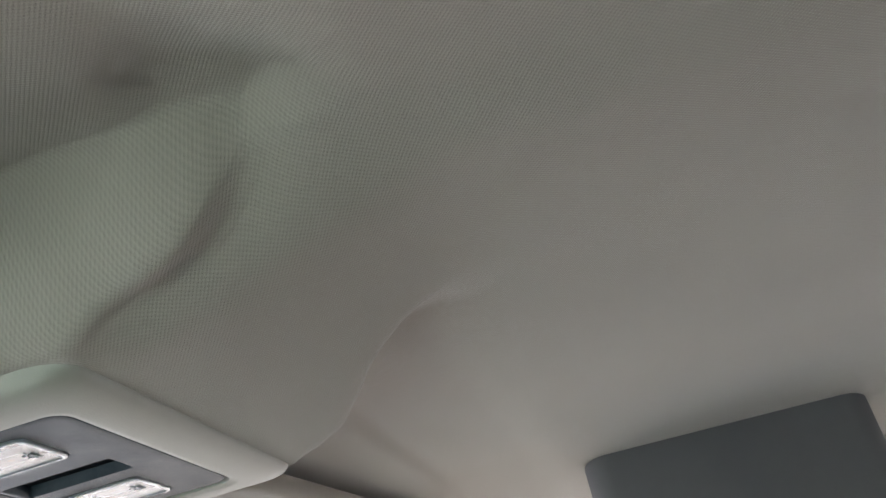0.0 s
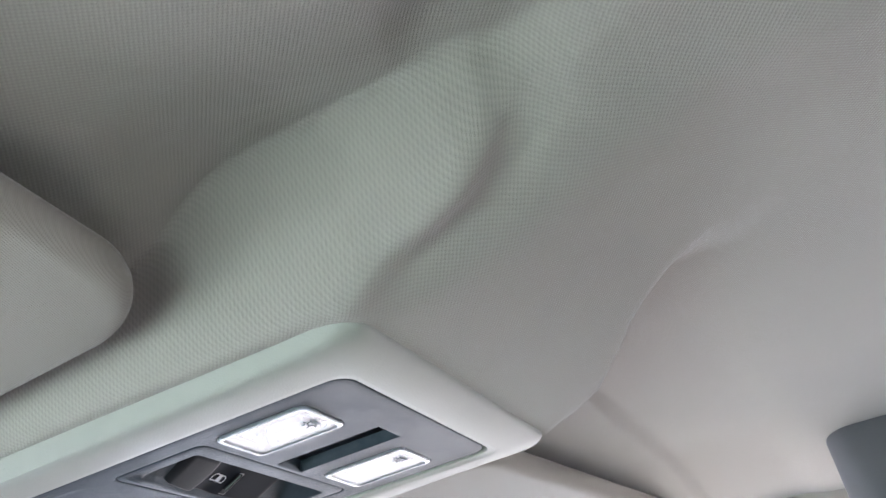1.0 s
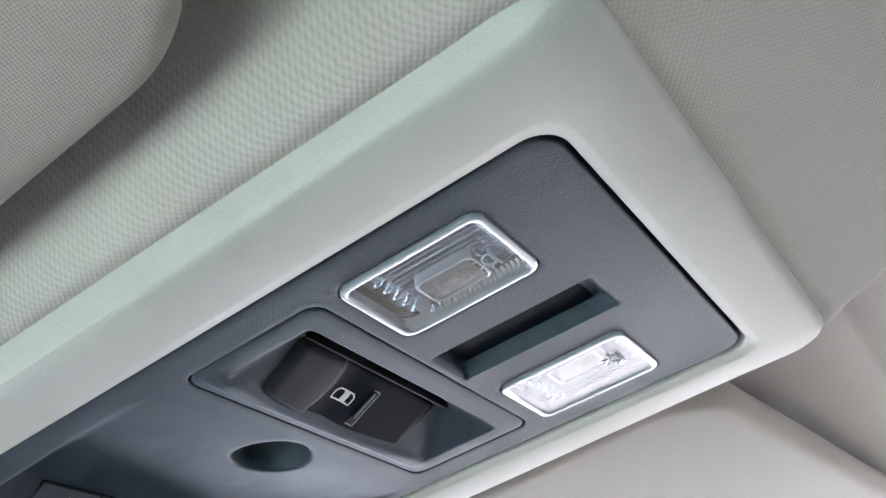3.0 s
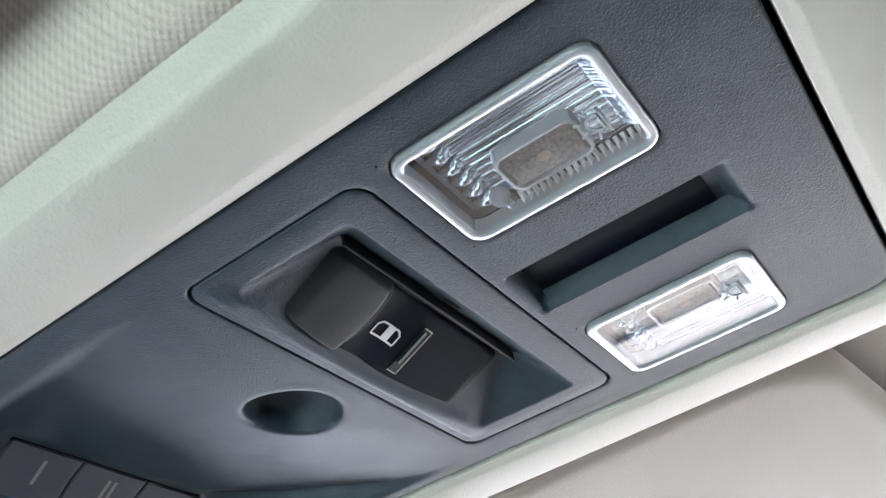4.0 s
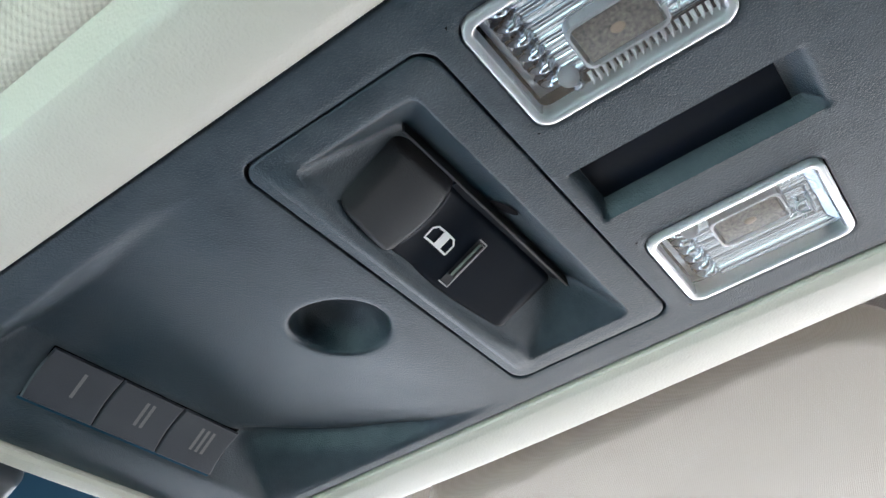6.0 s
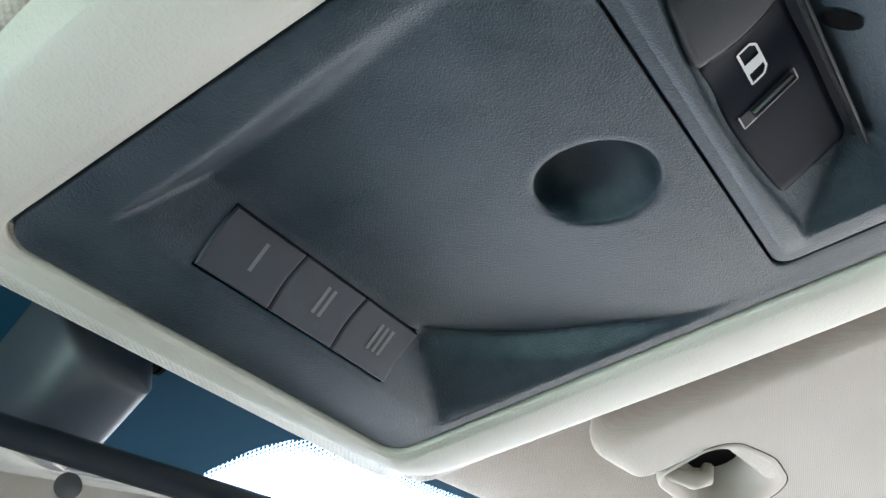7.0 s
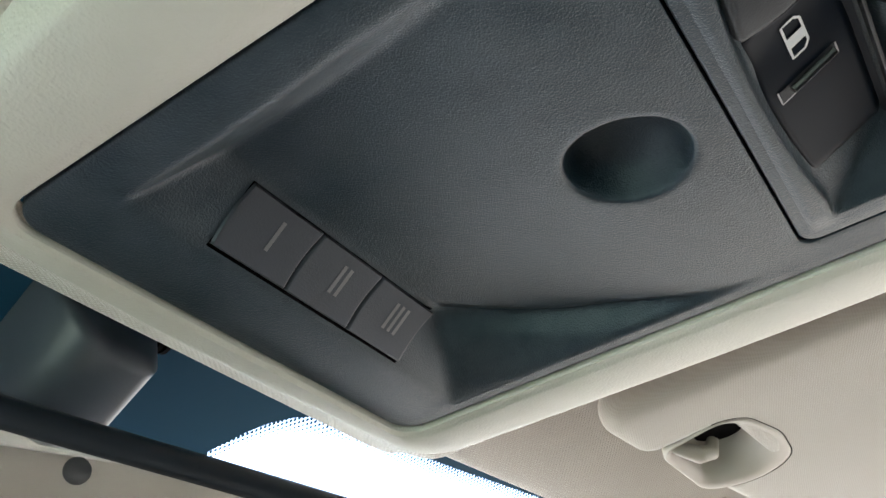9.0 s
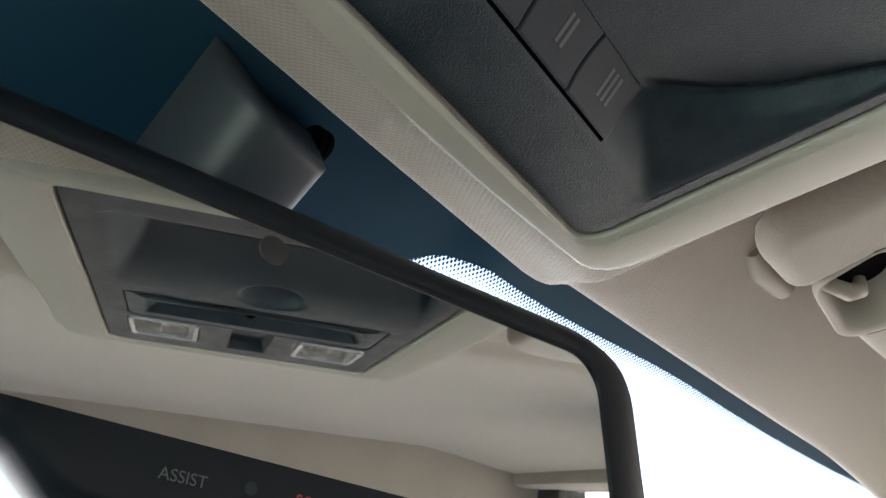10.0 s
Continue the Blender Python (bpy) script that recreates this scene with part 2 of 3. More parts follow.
def slab(name, x0, x1, y0, y1, z0, z1, material, parent, bevel=0.3, label="", m=None, seg=2):
    """A bevelled block, in millimetres, turned by m."""
    bm = bmesh.new()
    bmesh.ops.create_cube(bm, size=1)
    bmesh.ops.scale(bm, vec=((x1 - x0) * MM, (y1 - y0) * MM, (z1 - z0) * MM), verts=bm.verts)
    bmesh.ops.translate(bm, vec=((x0 + x1) / 2 * MM, (y0 + y1) / 2 * MM, (z0 + z1) / 2 * MM), verts=bm.verts)
    if bevel:
        bmesh.ops.bevel(bm, geom=bm.edges[:], offset=bevel * MM, segments=seg, profile=0.5, affect="EDGES")
    if m is not None:
        bmesh.ops.transform(bm, matrix=m, verts=bm.verts)
    return part(name, bm, material, parent, label)


def tube(points, radius, n=10, caps=True):
    """A round bar along a line of points."""
    loops = []
    for i, p in enumerate(points):
        a, b = Vector(points[max(i - 1, 0)]), Vector(points[min(i + 1, len(points) - 1)])
        d = (b - a).normalized()
        s = d.orthogonal().normalized() if i == 0 else (s - d * s.dot(d)).normalized()
        q = d.cross(s)
        r = radius[i] if isinstance(radius, (list, tuple)) else radius
        loops.append([tuple(Vector(p) + (s * math.cos(2 * math.pi * k / n) + q * math.sin(2 * math.pi * k / n)) * r) for k in range(n)])
    return loft(loops, caps, caps)


# ---- the roof lining ----
def header_y(x):
    return 177.5 - 0.00003 * x * x - 0.088 * max(0.0, abs(x) - 100)


def roof_z(x, y):
    return 56 - 35 * smooth(60, 184, y) - 34 * smooth(430, 700, abs(x))


CREST = ((0, 107), (10, 109), (22, 108), (43, 99), (66, 70), (80, 50), (92, 39), (110, 27), (137, 16), (400, 0))


def crest(back):
    for (a, u), (b, v) in zip(CREST, CREST[1:]):
        if back <= b:
            return u + (v - u) * (back - a) / (b - a)
    return 0.0


# the crease round the soft shoulder on the driver's side of the pod
SHOULDER = ((-118, -182), (-113, -212), (-112, -236), (-115, -254), (-123, -267), (-136, -273), (-150, -266), (-160, -250))


def near(path, x, y):
    best = 1e9
    for (ax, ay), (bx, by) in zip(path, path[1:]):
        dx, dy = bx - ax, by - ay
        t = min(1.0, max(0.0, ((x - ax) * dx + (y - ay) * dy) / (dx * dx + dy * dy)))
        best = min(best, math.hypot(x - ax - t * dx, y - ay - t * dy))
    return best


def lining_z(x, y):
    """Height of the lining over the console's lower face: a flat roof and a pod that carries the console. Behind it the
    pod runs out in a stern with a crest on the passenger's side and a soft pillow on the driver's."""
    roof = roof_z(x, y)
    back = max(0.0, -174 - y)
    rim = 1.5 + 5.0 * smooth(60, -160, y)
    low = rim + (roof - rim) * min(1.7, back / 150) ** 1.35
    low += 10 * smooth(160, 186, y)
    ax = abs(x)
    if x < 0:
        rim += (8.8 - rim) * smooth(60, 100, ax) * smooth(140, 85, y) * smooth(-176, -150, y)
        low = rim + (roof - rim) * min(1.7, back / (150 - 62 * smooth(60, 165, ax))) ** 1.35 + 10 * smooth(160, 186, y)
        c = 119 + 0.05 * back
        e = 146 + 0.06 * max(0.0, -100 - y)
        far = max(0.0, ax - e + 8)
        groove = 38 * smooth(c, e - 6, ax) * math.exp(-far / 58) * smooth(-75, -145, y) * smooth(-335, -255, y)
        groove += 11 * smooth(-232, -266, y) * smooth(-600, -310, y) * smooth(82, 138, ax) * smooth(340, 225, ax) * (1 - 0.6 * smooth(150, 210, ax))
        pillow = 8 * math.exp(-(((x + 137) / 26) ** 2) - ((y + 224) / 40) ** 2) * smooth(-5, 40, back)
        crease = 11.5 * math.exp(-((near(SHOULDER, x, y) / 15.0) ** 2)) * smooth(-172, -206, y) if -205 < x < -60 and -320 < y < -170 else 0.0
        return smin(88.0, crease + smin(low + (roof - low) * smooth(c - 5, e - 6, ax) + groove - pillow, roof + groove, 18.0 * smooth(0, 60, back) * smooth(e - 6, c - 5, ax) + 0.01), 12.0)
    side = low + (roof - low) * smooth(-13, 18, ax - 121)
    d = ax - crest(back)
    d = 0.5 * (d + math.sqrt(d * d + 8.0))
    stern = smin(low + d * (1.9 - 0.95 * smooth(35, 90, back) - 0.50 * smooth(75, 125, back) - 0.36 * smooth(122, 150, back)) + 0.008 * d * d, roof, 18.0 * smooth(0, 60, back) + 0.01)
    lip = min(16.0, max(0.0, ax - crest(back) + 12))
    stern += lip * lip / 56 * smooth(2, 16, back) * smooth(150, 95, back)
    stern += 3.0 * smooth(1, 9, d) * smooth(2, 20, back) * smooth(135, 95, back)
    t = smooth(0, 12, back)
    return side * (1 - t) + stern * t


head_x = lin(-690, -260, 18)[:-1] + lin(-260, 260, 261) + lin(260, 690, 18)[1:]
head_y = lin(-1350, -420, 24)[:-1] + lin(-420, 184, 152)
verts, faces = field(head_x, head_y, lining_z, lambda x, y: abs(x) < 104 and -156 < y < 148)
verts = [(x, y if y < 60 else 60 + (y - 60) * (header_y(x) - 60) / 124, z) for x, y, z in verts]
nx = len(head_x)
last = len(verts) - nx
for dy, dz in ((2.0, 0.6), (3.6, 2.2), (4.2, 5.0), (3.5, 16.0)):
    row = [(verts[last + i][0], verts[last + i][1] + dy, verts[last + i][2] + dz) for i in range(nx)]
    base = len(verts)
    verts += row
    prev = base - nx if dy != 2.0 else last
    faces += [(prev + i, base + i, base + i + 1, prev + i + 1) for i in range(nx - 1)]
lining = put("ceiling", mesh_of("ceiling", [(x * MM, y * MM, H + z * MM) for x, y, z in verts], faces), M_HEAD, sharp=0)
tagged(lining, "beige-grey woven fabric headliner moulded round the console", "ceiling", kind="structure")

# ---- the overhead console ----
console = thing("overhead_console", "light grey plastic overhead console with a charcoal centre panel", "overhead console", (0, 0, H))

PX, PY0, PY1 = 79.6, -147.0, 148.2
N_C = 8


def with_sides(ring, n=14):
    """The ring with points added along its straight sides."""
    out = []
    for (ax, ay), (bx, by) in zip(ring, ring[1:] + ring[:1]):
        k = n if math.hypot(bx - ax, by - ay) > 50 else 1
        out += [(ax + (bx - ax) * i / k, ay + (by - ay) * i / k) for i in range(k)]
    return out


def outer_ring():
    """The surround's outer edge: it tapers towards the front on the passenger's side, later and rounder on the driver's."""
    ring = []
    for x, y in with_sides(rrect(-121, 121, -175, 159.5, 15, N_C)):
        narrow = 6.0 + 9.4 * min(1.0, max(0.0, (y + 160) / 304)) if x > 0 else 8.5 + 7.5 * smooth(95, 152, y)
        ring.append((x - max(-1.0, min(1.0, x / 60)) * narrow, y - 4.0 * (x / 105) ** 2 * smooth(120, 150, y)))
    return ring


def driver_side(x, y):
    return smooth(-50, -100, x) * smooth(140, 85, y) * smooth(-176, -150, y)


inner = with_sides(rrect(-PX - 1.1, PX + 1.6, PY0 - 1.7, PY1 + 0.8, 10, N_C))
outer = outer_ring()
loops = []
for u, z in ((0, 5.0), (0, -0.4), (0.015, -1.0), (0.06, -1.2), (0.10, -1.6), (0.13, -1.9), (0.16, -2.15), (0.60, -2.2), (0.78, -2.05), (0.84, -1.9), (0.88, -1.65), (0.92, -1.2), (0.95, -0.5), (0.97, 0.2), (0.985, 1.2), (0.995, 2.6), (1.0, 4.4), (1.0, 14.0)):
    ring = []
    for a, b in zip(inner, outer):
        lift = 5.5 * u * u * smooth(60, -160, a[1])
        soft = driver_side(*b)
        lift += soft * (8.0 * smooth(0.80, 1.0, u) - 0.45 * lift)
        ring.append((a[0] + (b[0] - a[0]) * u, a[1] + (b[1] - a[1]) * u, z + lift))
    loops.append(mm(ring))
put("bezel", mesh_of("bezel", *loft(loops)), M_BEZEL, console, "light grey grained plastic surround", 32)
bm = bmesh.new()
bmesh.ops.create_grid(bm, x_segments=1, y_segments=1, size=1)
bmesh.ops.scale(bm, vec=(0.1, 0.155, 1), verts=bm.verts)
bmesh.ops.translate(bm, vec=(0, 0, 0.036), verts=bm.verts)
bmesh.ops.solidify(bm, geom=bm.faces[:], thickness=0.002)
part("backing_plate", bm, M_GAP, console)

LAMP = (27.4, 66.6, -117.0, -62.6)
PLATE = (-65.5, 65.5, -57.0, 0.5)


def bin_depth(x, y):
    """The hollow under the sunglasses bin: level behind, deep in front, where the buttons stand on its slope."""
    if not (-78 < x < 78 and 2 < y < 136):
        return 0.0
    floor_z = 14.0 * smooth(10, 106, y)
    left = (x + 68.3 - 2.8 * smooth(35, 104, y)) * (0.74 + 0.40 * smooth(30, 104, y))
    left = 0.5 * (left + math.sqrt(left * left + 2.0)) * smooth(-78, -71, x)
    right = (73.5 - x) * (0.38 + 0.66 * smooth(112, 66, y))
    right = 0.5 * (right + math.sqrt(right * right + 0.4)) * smooth(78, 75, x)
    wall = (123.2 - y) * 0.84
    wall = 0.5 * (wall + math.sqrt(wall * wall + 3.0)) * smooth(134, 127, y)
    # the bin door ends in a rounded edge with a deep gap beside the passenger-side wall
    gap = 4.2 * math.exp(-(((floor_z - right - 2.2) / 2.4) ** 2)) * smooth(1.0, 7.0, floor_z) * smooth(118, 100, y) * smooth(0.5, 3.0, right)
    z = smin(smin(floor_z, wall, 2.0), left, 2.2)
    return max(0.0, smin(z, right, 1.6) + gap - 0.02)


def panel_z(x, y):
    z = bin_depth(x, y)
    if -11.5 < x < 13.5 and -126 < y < -60:
        s = smin(min((x + 10) * 7.0, (12.6 - x) * 2.7), min((y + 124.5) * 1.25, (-60.8 - y) * 3.0), 1.5)
        s = 0.5 * (s + math.sqrt(s * s + 0.5))
        z += max(0.0, smin(s, 6.2, 1.0) - 0.35)
    return z


def holes(x, y):
    ax = abs(x)
    return (LAMP[0] < ax < LAMP[1] and LAMP[2] < y < LAMP[3]) or (PLATE[0] - 1 < x < PLATE[1] + 1 and PLATE[2] - 1 < y < PLATE[3] + 1) or ax > 77.6 or not PY0 + 2 < y < PY1 - 2 \
        or (math.hypot(max(0, ax - 69.6), max(0, y - 138.2)) > 8.5) or (math.hypot(max(0, ax - 69.6), max(0, -137 - y)) > 8.5) or math.hypot(x - 2.0, y - 25.5) < 17 or (-40.6 < x < 39.2 and 106.6 < y < 123.2)


vf = field(lin(-82, 82, 165), lin(-147, 149, 297), panel_z, holes)
put("centre_panel", mesh_of("centre_panel", mm(vf[0]), vf[1]), M_PANEL, console, "charcoal grained plastic panel with a hollow bin front and finger dimple", 50)
loops = [mm([(x, y, z) for x, y in rrect(-PX + o, PX - o, PY0 + o, PY1 - o, r, N_C)]) for o, z, r in ((5.0, -0.04, 6), (1.0, -0.05, 9), (0.45, 0.12, 9.5), (0.1, 0.6, 9.9), (0.0, 1.4, 10), (0, 5, 10))]
put("panel_edge", mesh_of("panel_edge", *loft(loops)), M_PANEL, console, sharp=0)
loops = [mm([(x, y, z) for x, y in rrect(PLATE[0] - o, PLATE[1] + o, PLATE[2] - o, PLATE[3] + o, r, N_C)]) for o, z, r in ((3.0, -0.04, 8), (1.1, -0.05, 6.4), (0.6, 0.10, 6), (0.35, 0.6, 5.7), (0.3, 5.0, 5.6))]
put("plate_opening_edge", mesh_of("plate_opening_edge", *loft(loops)), M_PANEL, console, sharp=0)


loops = []
for r, dz in ((17.5, -0.04), (16.0, -0.05), (14.6, 0.0), (13.9, 0.35), (13.5, 1.1), (13.2, 2.4), (12.4, 5.4), (11.0, 8.2), (8.6, 10.6), (5.0, 12.2), (1.5, 12.8)):
    ring = [(r * 1.13 * math.cos(2 * math.pi * i / 56) + 2.0, r * 1.15 * math.sin(2 * math.pi * i / 56) + 25.5) for i in range(56)]
    loops.append(mm([(x, y, bin_depth(x, y) + dz) for x, y in ring]))
v, f = loft(loops, False, True)
put("finger_dimple", mesh_of("finger_dimple", v, [tuple(reversed(q)) for q in f]), M_PANEL, console, "round finger dimple", 0)


# black floor colour supplies the shade of a deeper slot
slab("slot_floor", -9.0, 10.0, -117, -63.2, 5.4, 7.0, M_FIELD, console, 0.3, "slot floor blackened for the slot's shade")


# the switch plate and its rocker
def bow(x):
    """How far the rocker and its hollow bulge towards the windscreen."""
    return 3.6 * max(0.0, 1 - (x / 47) ** 2)


def plate_z(x, y):
    tilt = 2.0 + (-12.0 + 0.8 * bow(x) - y) * 0.50
    side = min((x + 56.5) * 0.95, (57.0 - x) * 0.80)
    z = smin(smin(tilt, (y + 47.0) * 1.05, 2.5), smin(side, (-9.5 + bow(x) - y) * 1.6, 2.0), 3.0)
    lip = -1.6 * smooth(-13 + bow(x), -8 + bow(x), y) * smooth(-1.5, -5.5, y) * smooth(64, 52, abs(x))
    return max(z, 0.0) + (lip if z <= 0.4 else lip * max(0.0, 1 - z / 1.5))


plate = put("switch_plate", mesh_of("switch_plate", *(lambda f: (mm(f[0]), f[1]))(field(lin(-61, 61, 123), lin(-53, -3, 101), plate_z))), M_PANEL, console, "charcoal plastic switch plate with a hollow round the rocker", 50)
loops = [mm([(x, y, z) for x, y in rrect(PLATE[0] + o, PLATE[1] - o, PLATE[2] + o, PLATE[3] - o, r, N_C)]) for o, z, r in ((6.0, 0.03, 2), (1.2, -0.05, 5.0), (0.6, 0.15, 5.4), (0.3, 0.8, 5.8), (0.25, 5.0, 6))]
put("plate_edge", mesh_of("plate_edge", *loft(loops)), M_PANEL, plate, sharp=0)


def rocker_base(x, y):
    return 0.9 + (-11.8 + 0.8 * bow(x) - y) * 0.46


def rocker_z(x, y):
    qx, qy = abs(x + 0.6) - 34.5, (max(-y - 29.3, y + 13.3 - bow(x))) * 2.4
    edge = 8.0 - math.hypot(max(qx, 0.0), max(qy, 0.0)) if qx > 0 or qy > 0 else 8.0
    edge = max(0.0, min(edge, 8.0))
    step = -16.6 + 2.2 * math.sin((y + 32) / 21 * math.pi)
    cap = -2.3 * smooth(step + 0.6, step - 2.4, x) * (0.55 + 0.45 * smooth(-46, -22, x))
    dip = 0.9 * math.exp(-((x + 9) / 8.0) ** 2)
    return rocker_base(x, y) + cap + dip + 0.5 * smooth(8, 40, x) + 5.0 * (1 - edge / 8.0) ** 2.2


vf = field(lin(-43.2, 42.0, 117), lin(-32.6, -6.4, 50), rocker_z, None, 18)
rocker = put("rocker_switch", mesh_of("rocker_switch", mm(vf[0]), vf[1]), M_SWITCH, plate, "dark satin rocker switch with a raised thumb cap", 60)
vf = field(lin(-16.2, 42.1, 86), lin(-32.7, -6.3, 50), lambda x, y: rocker_z(x, y) - 0.12 - 0.1 * smooth(-16.2, -15.4, x), None, 12)
put("rocker_centre", mesh_of("rocker_centre", mm(vf[0]), vf[1]), M_FIELD, rocker, "smooth black centre field", 60)


def on_rocker(x, y, lift):
    return (x, y, rocker_z(x, y) - lift)


def strip(points, width, lift=0.32):
    """A flat ink line along points of the rocker's face."""
    left, right = [], []
    for i, (x, y) in enumerate(points):
        (ax, ay), (bx, by) = points[max(i - 1, 0)], points[min(i + 1, len(points) - 1)]
        n = math.hypot(bx - ax, by - ay) or 1
        ox, oy = -(by - ay) / n * width / 2, (bx - ax) / n * width / 2
        left.append(on_rocker(x + ox, y + oy, lift))
        right.append(on_rocker(x - ox, y - oy, lift))
    return mm(left + right), [(i, i + 1, len(points) + i + 1, len(points) + i) for i in range(len(points) - 1)]


def dense(points, k=6):
    out = []
    for (ax, ay), (bx, by) in zip(points, points[1:]):
        out += [(ax + (bx - ax) * i / k, ay + (by - ay) * i / k) for i in range(k)]
    return out + [points[-1]]


ic = [(-9.8, -21.4), (-11.2, -20.2), (-11.2, -17.0), (-1.4, -17.0), (-1.4, -20.2), (-2.8, -21.4), (-9.8, -21.4)]
vs, fs = strip(dense(ic), 0.6, 0.62)
put("window_symbol", mesh_of("window_symbol", vs, fs, False), M_WHITE, rocker, "white sliding-window symbol", 0)
vs, fs = strip(dense([(-5.6, -21.2), (-5.6, -17.1)]), 2.9, 0.64)
put("window_symbol_bar", mesh_of("window_symbol_bar", vs, fs, False), M_WHITE, rocker, "", 0)
vs, fs = strip(dense([(4.0, -26.2), (7.6, -26.2), (7.6, -10.9), (3.4, -10.9)]), 0.4, 0.66)
put("tick_bracket", mesh_of("tick_bracket", vs, fs, False), M_SILVER, rocker, "silver bracket line", 0)
vs, fs = strip(dense([(5.6, -25.9), (5.6, -11.2)]), 3.6, 0.55)
put("bracket_field", mesh_of("bracket_field", vs, fs, False), M_SWITCH, rocker, "", 0)
bar_l = [on_rocker(5.8, y, 1.0) for y in lin(-25.6, -14.2, 8)]
put("raised_bar", mesh_of("raised_bar", *tube(mm(bar_l), 0.0010, 8)), M_BLACK, rocker, "raised black tick bar")
slab("rocker_side_frame", -43.0, 42.0, -34.8, -33.9, 8.6, 14.0, M_SWITCH, plate, 0.3, "thin raised edge beside the rocker")
# screw hole as a flat disc, its inner shade given by black colour
bm = bmesh.new()
bmesh.ops.create_circle(bm, cap_ends=True, radius=1, segments=20)
bmesh.ops.scale(bm, vec=(0.0034, 0.0050, 1), verts=bm.verts)
bmesh.ops.transform(bm, matrix=pose(-0.003, -0.0390, plate_z(-3, -39.0) * MM - 0.0007, 46, 0, 0), verts=bm.verts)
part("screw_hole", bm, M_GAP, plate)

# the three programmable buttons on the bin's front slope
TOP, FOOT = Vector((0, 106.6, 13.2)), Vector((0, 122.5, 0.6))
slope = (FOOT - TOP).normalized()
away = Vector((0, slope.z, -slope.y))
if away.z > 0:
    away.negate()
length = (FOOT - TOP).length - 0.3
frame_m = Matrix(((1, 0, 0, 0), (0, slope.y, away.y, TOP.y * MM), (0, slope.z, away.z, TOP.z * MM), (0, 0, 0, 1)))
edges = (-40.8, -13.6, 13.0, 39.4)
for k in range(3):
    a, b = edges[k] + 0.2, edges[k + 1] - 0.2

    def face_z(x, y, a=a, b=b):
        e = min(x - a, b - x, y - 0.6, length - 0.5 - y)
        return 0.9 * smooth(0, 0.5, e) - 0.45 * (1 - ((y / length - 0.5) * 2) ** 2)

    v, f = field(lin(a, b, 60), lin(0.6, length - 0.5, 36), face_z)
    v = [(x - 0.7 * math.sin(math.pi * y / length), y, z) for x, y, z in v]
    me = mesh_of("garage_button", mm(v), [tuple(reversed(q)) for q in f])
    me.transform(frame_m)
    btn = put("garage_button", me, M_BUTTON, console, "charcoal button marked with %s" % ("one bar", "two bars", "three bars")[k], 60)
    mid = (a + b) / 2 + 0.8
    for i in range(k + 1):
        cx = mid + (i - k / 2) * 2.6
        vs = mm([(cx - 0.65, 4.4, 0.66), (cx + 0.65, 4.4, 0.66), (cx + 0.65, 13.4, 0.66), (cx - 0.65, 13.4, 0.66)])
        me = mesh_of("bar_mark", vs, [(0, 1, 2, 3)], False)
        me.transform(frame_m)
        put("bar_mark", me, M_MARK, btn, "grey bar mark", 0)
me = mesh_of("button_well", mm([(-42, 0, -2.5), (40.6, 0, -2.5), (40.6, length, -2.5), (-42, length, -2.5)]), [(0, 1, 2, 3)], False)
me.transform(frame_m)
put("button_well", me, M_GAP, console, sharp=0)


